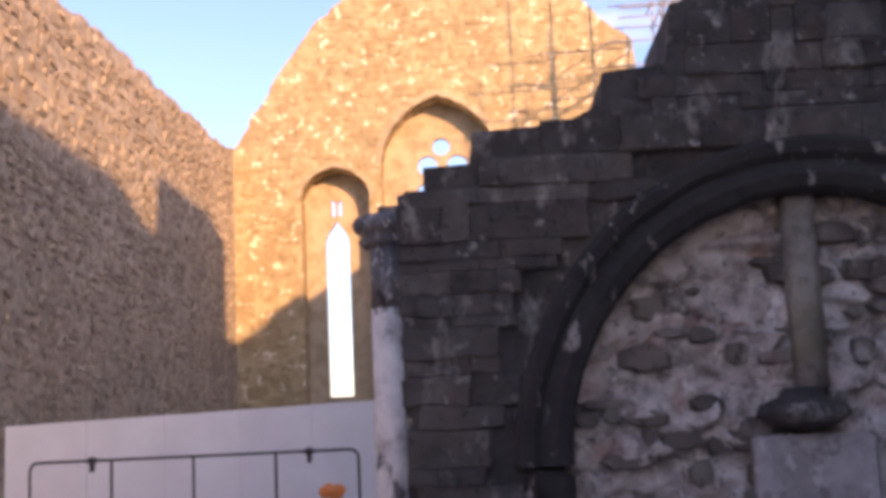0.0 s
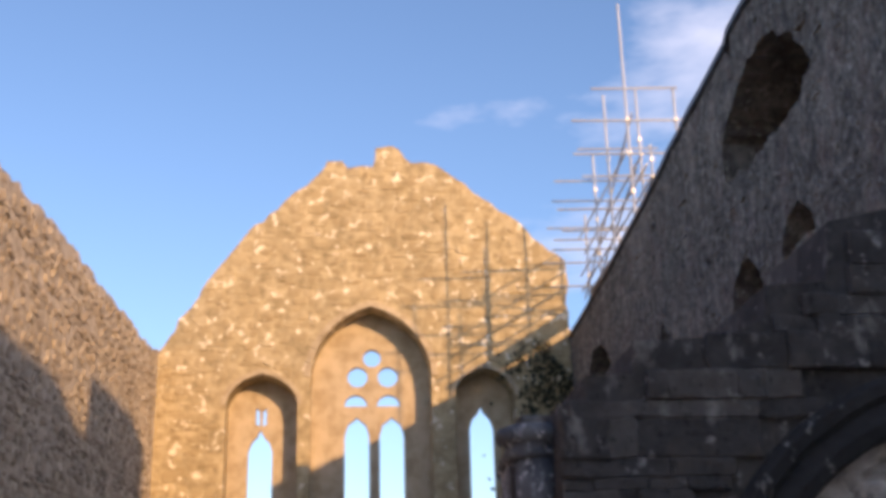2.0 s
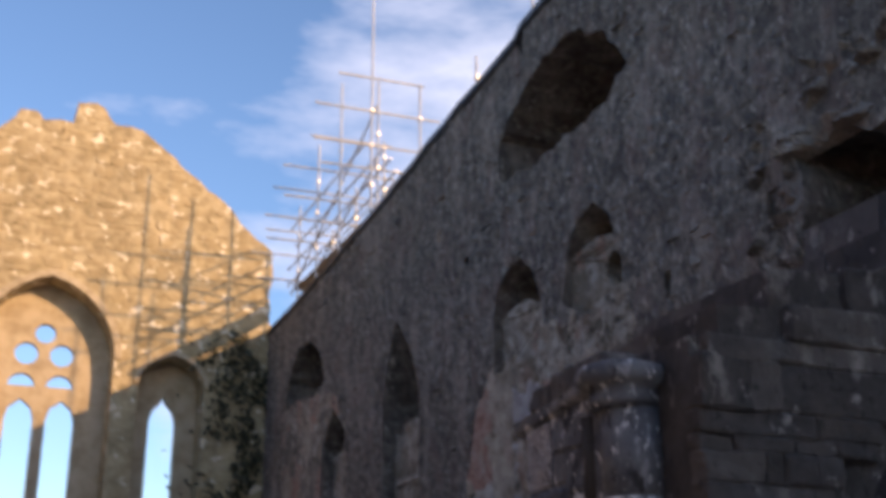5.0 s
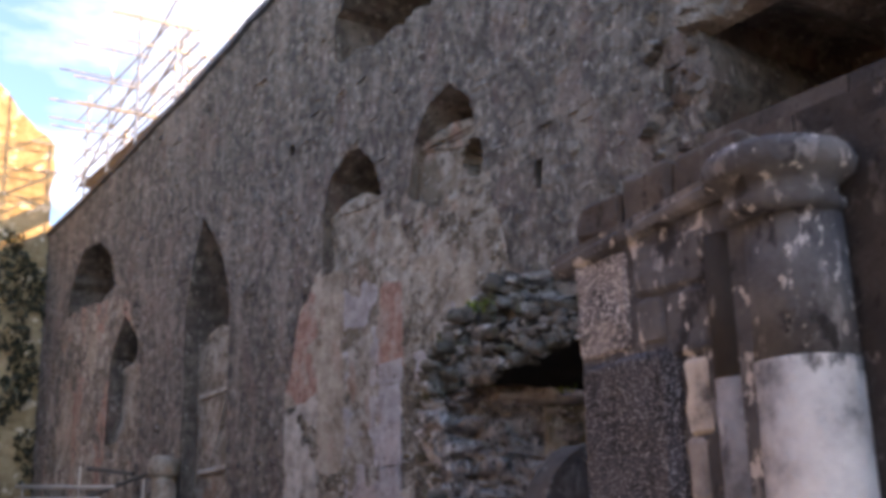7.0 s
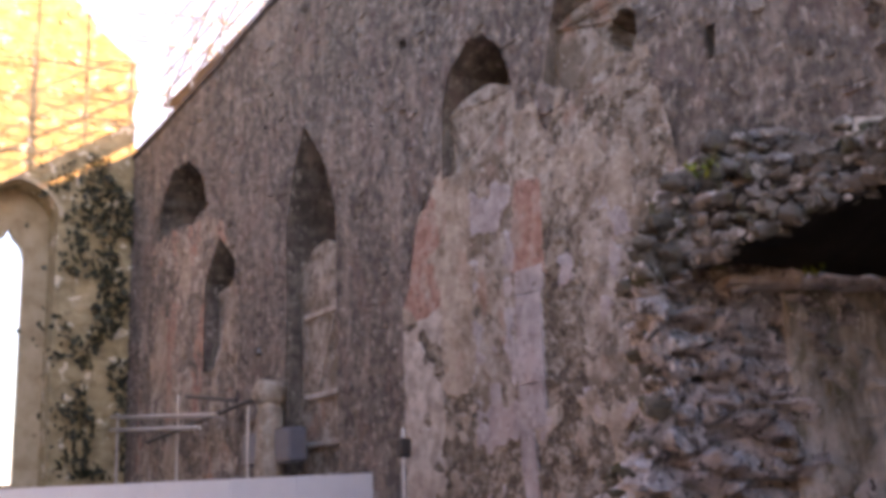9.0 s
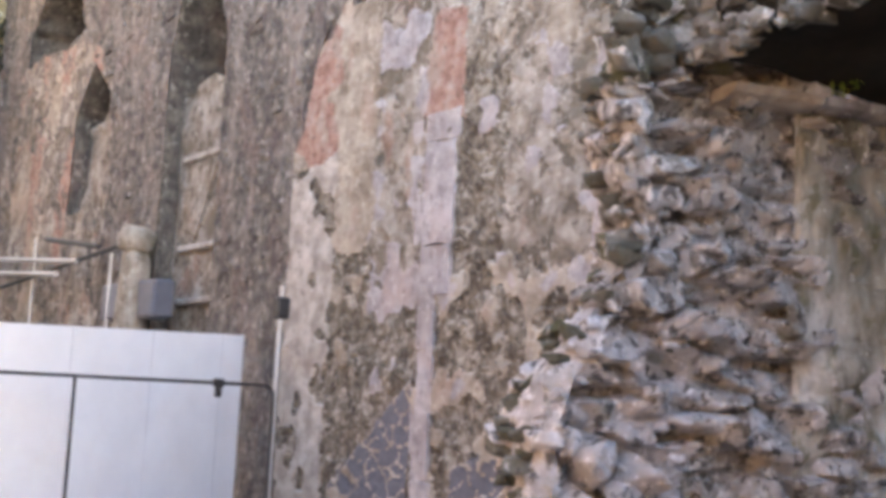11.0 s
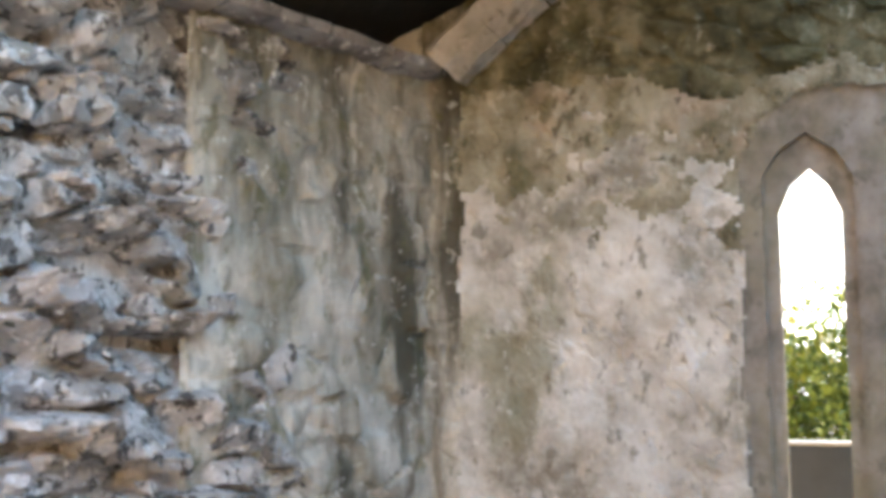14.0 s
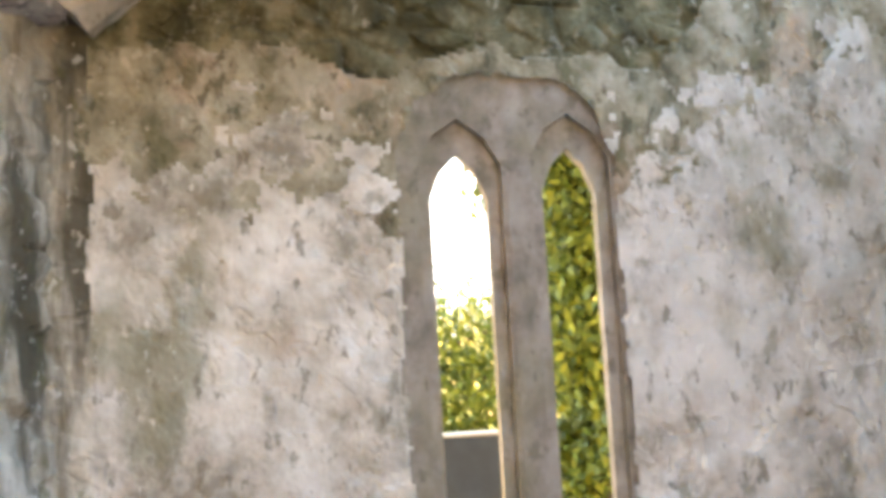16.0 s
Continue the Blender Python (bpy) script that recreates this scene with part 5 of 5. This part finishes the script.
# ---- scaffold beyond the south wall ----
def build_scaffold():
    scaffold = thing("scaffold", "galvanised tube scaffold rising behind the nave wall", "scaffold")
    tops = {(5.85, 28.3): 18.6, (7.2, 28.3): 16.0, (5.9, 31.0): 17.1, (6.5, 29.6): 16.6, (7.2, 31.0): 15.5, (6.0, 33.4): 16.2, (7.2, 33.4): 15.0, (6.1, 35.6): 15.0, (7.2, 35.6): 14.4, (7.6, 25.6): 15.6, (7.6, 22.6): 17.0}
    for (x, y), top in tops.items():
        bm = bmesh.new()
        tube(bm, (x, y, 11.3 if x < 6.9 else 0), (x, y, top), 0.035)
        for z in (12.9, 14.0, 15.0):
            if z < top:
                tube(bm, (x, y - 0.07, z), (x, y + 0.07, z), 0.055, 6)
        part("standard", bm, STEEL, scaffold)
    for y, z, x0, x1 in ((28.25, 14.93, 4.3, 7.75), (28.25, 13.95, 4.3, 7.4), (30.95, 14.28, 4.25, 7.5), (30.95, 13.4, 4.3, 7.5), (30.95, 15.3, 5.0, 7.4), (33.35, 13.7, 4.4, 7.5), (33.35, 14.6, 4.6, 7.5), (35.55, 13.3, 4.6, 7.5), (35.55, 14.1, 5.0, 7.4), (28.25, 13.3, 4.5, 7.4), (28.25, 15.9, 4.9, 7.3), (30.95, 12.75, 4.4, 7.5), (33.35, 13.0, 4.5, 7.5), (35.55, 12.5, 4.8, 7.5)):
        bm = bmesh.new()
        tube(bm, (x0, y, z), (x1, y, z + 0.06), 0.03)
        part("transom", bm, STEEL, scaffold)
    for x, y0, y1, z0, z1 in ((6.05, 27.0, 36.6, 12.8, 12.65), (6.05, 27.4, 36.6, 13.3, 13.2), (6.05, 29.4, 36.6, 14.55, 14.5), (7.25, 25.5, 36.6, 12.9, 12.8), (7.25, 26.5, 36.6, 14.0, 13.9), (6.1, 28.0, 36.0, 13.85, 13.8)):
        bm = bmesh.new()
        tube(bm, (x, y0, z0), (x, y1, z1), 0.03)
        part("ledger", bm, STEEL, scaffold)
    for y0, z0, y1, z1 in ((36.0, 12.2, 28.3, 15.2), (33.4, 12.2, 28.3, 13.6)):
        bm = bmesh.new()
        tube(bm, (6.0, y0, z0), (6.0, y1, z1), 0.03)
        part("brace", bm, STEEL, scaffold)
    for k in range(4):
        bm = bmesh.new()
        box(bm, 6.2 + 0.24 * k, 27.2, 12.5, 6.42 + 0.24 * k, 36.4, 12.54)
        part("board", bm, TIMBER, scaffold)


build_scaffold()


# ---- garden beyond the chapel window ----
def build_tree(x, y, high, spread, seed, leaves, label):
    tree = thing("tree", label, "tree", group="garden trees")
    chance = random.Random(seed)
    bm = bmesh.new()
    lathe(bm, (x, y), [(0.16, 0), (0.12, high * 0.4), (0.05, high * 0.9)], 8)
    tips = []
    for k in range(34):
        a, z = chance.uniform(0, math.tau), high * chance.uniform(0.12, 0.85)
        tip = Vector((x + spread * chance.uniform(0.5, 1) * math.cos(a), y + spread * chance.uniform(0.5, 1) * math.sin(a), z + high * chance.uniform(0.05, 0.2)))
        tube(bm, (x, y, z), tip, 0.025, 5)
        tips += [tip, (tip + Vector((x, y, z))) / 2]
    part("trunk", bm, BARK, tree)
    verts, faces = [], []
    for k in range(leaves):
        c = chance.choice(tips) + Vector([chance.gauss(0, spread * 0.22) for _ in range(3)])
        if c.z < 0.1:
            continue
        turn = Euler([chance.uniform(0, 6.3) for _ in range(3)]).to_matrix()
        s = chance.uniform(0.04, 0.075)
        base = len(verts)
        verts += [c + turn @ Vector(p) * s for p in ((-1, 0, 0), (0, -0.5, 0.1), (1, 0, 0), (0, 0.5, 0.1))]
        faces += [(base, base + 1, base + 2), (base, base + 2, base + 3)]
    mesh("crown", verts, faces, LEAF, tree)
    return tree


build_tree(9.6, 8.35, 4.3, 0.8, 5, 60000, "leafy yellow-green garden tree beyond the window")
build_tree(14.5, 9.6, 2.5, 1.5, 6, 16000, "low sunlit shrub tree beyond the window")
build_tree(15.5, 11.8, 2.6, 1.6, 7, 16000, "low sunlit shrub tree beyond the window")
build_tree(18.0, 8.0, 2.9, 1.8, 8, 16000, "low sunlit shrub tree beyond the window")


def build_outbuilding():
    house = thing("low_outbuilding", "low dark grey rendered outbuilding with a pale coping", "outbuilding")
    bm = bmesh.new()
    box(bm, 8.9, 9.5, 0, 9.25, 14.5, 1.18)
    part("wall", bm, GREYWALL, house)
    bm = bmesh.new()
    box(bm, 8.85, 9.42, 1.185, 9.3, 14.6, 1.208, 0.004)
    part("coping", bm, WHITE, house)


build_outbuilding()


# ---- odds and ends against the south wall ----
def build_pillar():
    pillar = thing("stone_pillar", "pale carved stone pillar stump with side brackets against the wall", "pillar")
    bm = bmesh.new()
    lathe(bm, (5.3, 26.6), [(0.3, 2.0), (0.27, 2.3), (0.26, 2.7), (0.25, 3.0), (0.25, 3.4), (0.2, 3.6)], 12)
    roughen(bm, 0.07, 0.25)
    part("shaft", bm, CREAM, pillar, smooth=True)
    bm = bmesh.new()
    lathe(bm, (5.3, 26.6), [(0.2, 3.58), (0.3, 3.64), (0.31, 3.86), (0.2, 3.98)], 12)
    roughen(bm, 0.09, 0.2)
    part("head", bm, CREAM, pillar, smooth=True)
    bm = bmesh.new()
    box(bm, 5.05, 26.1, 0.0, 5.58, 27.1, 2.02, 0.03)
    part("base", bm, QUOIN, pillar)
    for side in (-1, 1):
        bm = bmesh.new()
        box(bm, 5.2, 26.6 + side * 0.75 - 0.35, 2.5, 5.55, 26.6 + side * 0.75 + 0.35, 3.1, 0.04)
        roughen(bm, 0.03, 0.2)
        part("bracket", bm, SLATE, pillar, "dark stone bracket")


build_pillar()


def build_props():
    rail = thing("propped_rail", "loose steel tubes lashed along the wall", "scaffold tubes")
    for a, b, mat in (((5.1, 36.4, 4.1), (5.1, 28.8, 3.55), STEEL), ((5.0, 36.0, 3.75), (5.0, 29.5, 3.35), STEEL), ((5.15, 33.5, 3.3), (5.15, 26.9, 3.7), BLACK), ((5.15, 30.8, 4.1), (5.15, 27.9, 3.75), BLACK)):
        bm = bmesh.new()
        tube(bm, a, b, 0.045)
        part("tube", bm, mat, rail)
    for y in (36.2, 31.5, 27.4):
        bm = bmesh.new()
        tube(bm, (5.2, y, 0), (5.2, y, 4.2 if y > 30 else 3.6), 0.03)
        part("upright", bm, STEEL, rail)
    post = thing("fence_post", "steel post with a clamp beside the hoarding end", "post")
    bm = bmesh.new()
    tube(bm, (4.98, 21.1, 0), (4.98, 21.1, 2.75), 0.03)
    part("tube", bm, STEEL, post)
    bm = bmesh.new()
    box(bm, 4.9, 21.02, 2.35, 5.08, 21.18, 2.62, 0.03)
    part("clamp", bm, BLACK, post)
    bag = thing("orange_sack", "small orange plastic sack hung on the fence", "sack")
    bm = bmesh.new()
    bmesh.ops.create_icosphere(bm, subdivisions=3, radius=0.16)
    for v in bm.verts:
        v.co = Vector((v.co.x * 1.2 - 2.15, v.co.y * 0.5 + 16.42, v.co.z * 0.7 + 0.62))
    roughen(bm, 0.05, 0.12)
    part("body", bm, ORANGE, bag)


build_props()


def ivy(name, label, at, u0, u1, v0, v1, count, seed):
    plant = thing(name, label, "plant", kind="stuff")
    chance = random.Random(seed)
    verts, faces = [], []
    for k in range(count):
        u, v = chance.gauss((u0 + u1) / 2, (u1 - u0) / 4), v0 + (v1 - v0) * chance.random()
        if noise.noise(Vector((u * 1.3, v * 0.9, seed))) < -0.1:
            continue
        c = at(u, v, -chance.uniform(0.02, 0.3))
        turn = Euler([chance.uniform(0, 6.3) for _ in range(3)]).to_matrix()
        s = chance.uniform(0.06, 0.12)
        base = len(verts)
        verts += [c + turn @ Vector(p) * s for p in ((-1, 0, 0), (0, -0.7, 0.1), (1, 0, 0), (0, 0.7, 0.1))]
        faces += [(base, base + 1, base + 2), (base, base + 2, base + 3)]
    mesh("foliage", verts, faces, IVY, plant)


ivy("ivy", "dark ivy growing in the corner of the gable", on_gable, 3.5, 6.4, 2.6, 11.0, 2300, 3)


def tuft(x, y, z, seed):
    plant = thing("wall_fern", "small green fern rooted in the ledge", "plant")
    chance = random.Random(seed)
    verts, faces = [], []
    for k in range(60):
        a, r = chance.uniform(0, 6.3), chance.uniform(0.03, 0.13)
        c = Vector((x + r * math.cos(a), y + r * math.sin(a), z + chance.uniform(0.0, 0.1)))
        turn = Euler([chance.uniform(0, 6.3) for _ in range(3)]).to_matrix()
        base = len(verts)
        verts += [c + turn @ Vector(p) * 0.028 for p in ((-1, 0, 0), (0, -0.5, 0), (1, 0, 0), (0, 0.5, 0))]
        faces += [(base, base + 1, base + 2), (base, base + 2, base + 3)]
    mesh("fronds", verts, faces, LEAF, plant)


tuft(3.2, 12.3, 3.12, 1)
tuft(2.5, 12.5, 3.75, 2)


def build_slab_stone():
    stone = thing("grave_slab", "dark round-topped grave slab leaning beside the pier", "gravestone")
    bm = bmesh.new()
    top = [(0.62 + 0.66 * k / 12, 2.02 + 0.3 * math.sin(math.pi * k / 12) ** 0.7) for k in range(13)]
    slab(bm, lambda u, v, d: Vector((u, 9.5 + d, v)), [(0.62, -0.1), (1.28, -0.1), *top[::-1]], [], 0.0, 0.18)
    bmesh.ops.bevel(bm, geom=[e for e in bm.edges if e.calc_face_angle(0) > 0.8], offset=0.02, segments=1, affect="EDGES")
    roughen(bm, 0.012, 0.2)
    part("body", bm, ASHLAR, stone)


build_slab_stone()
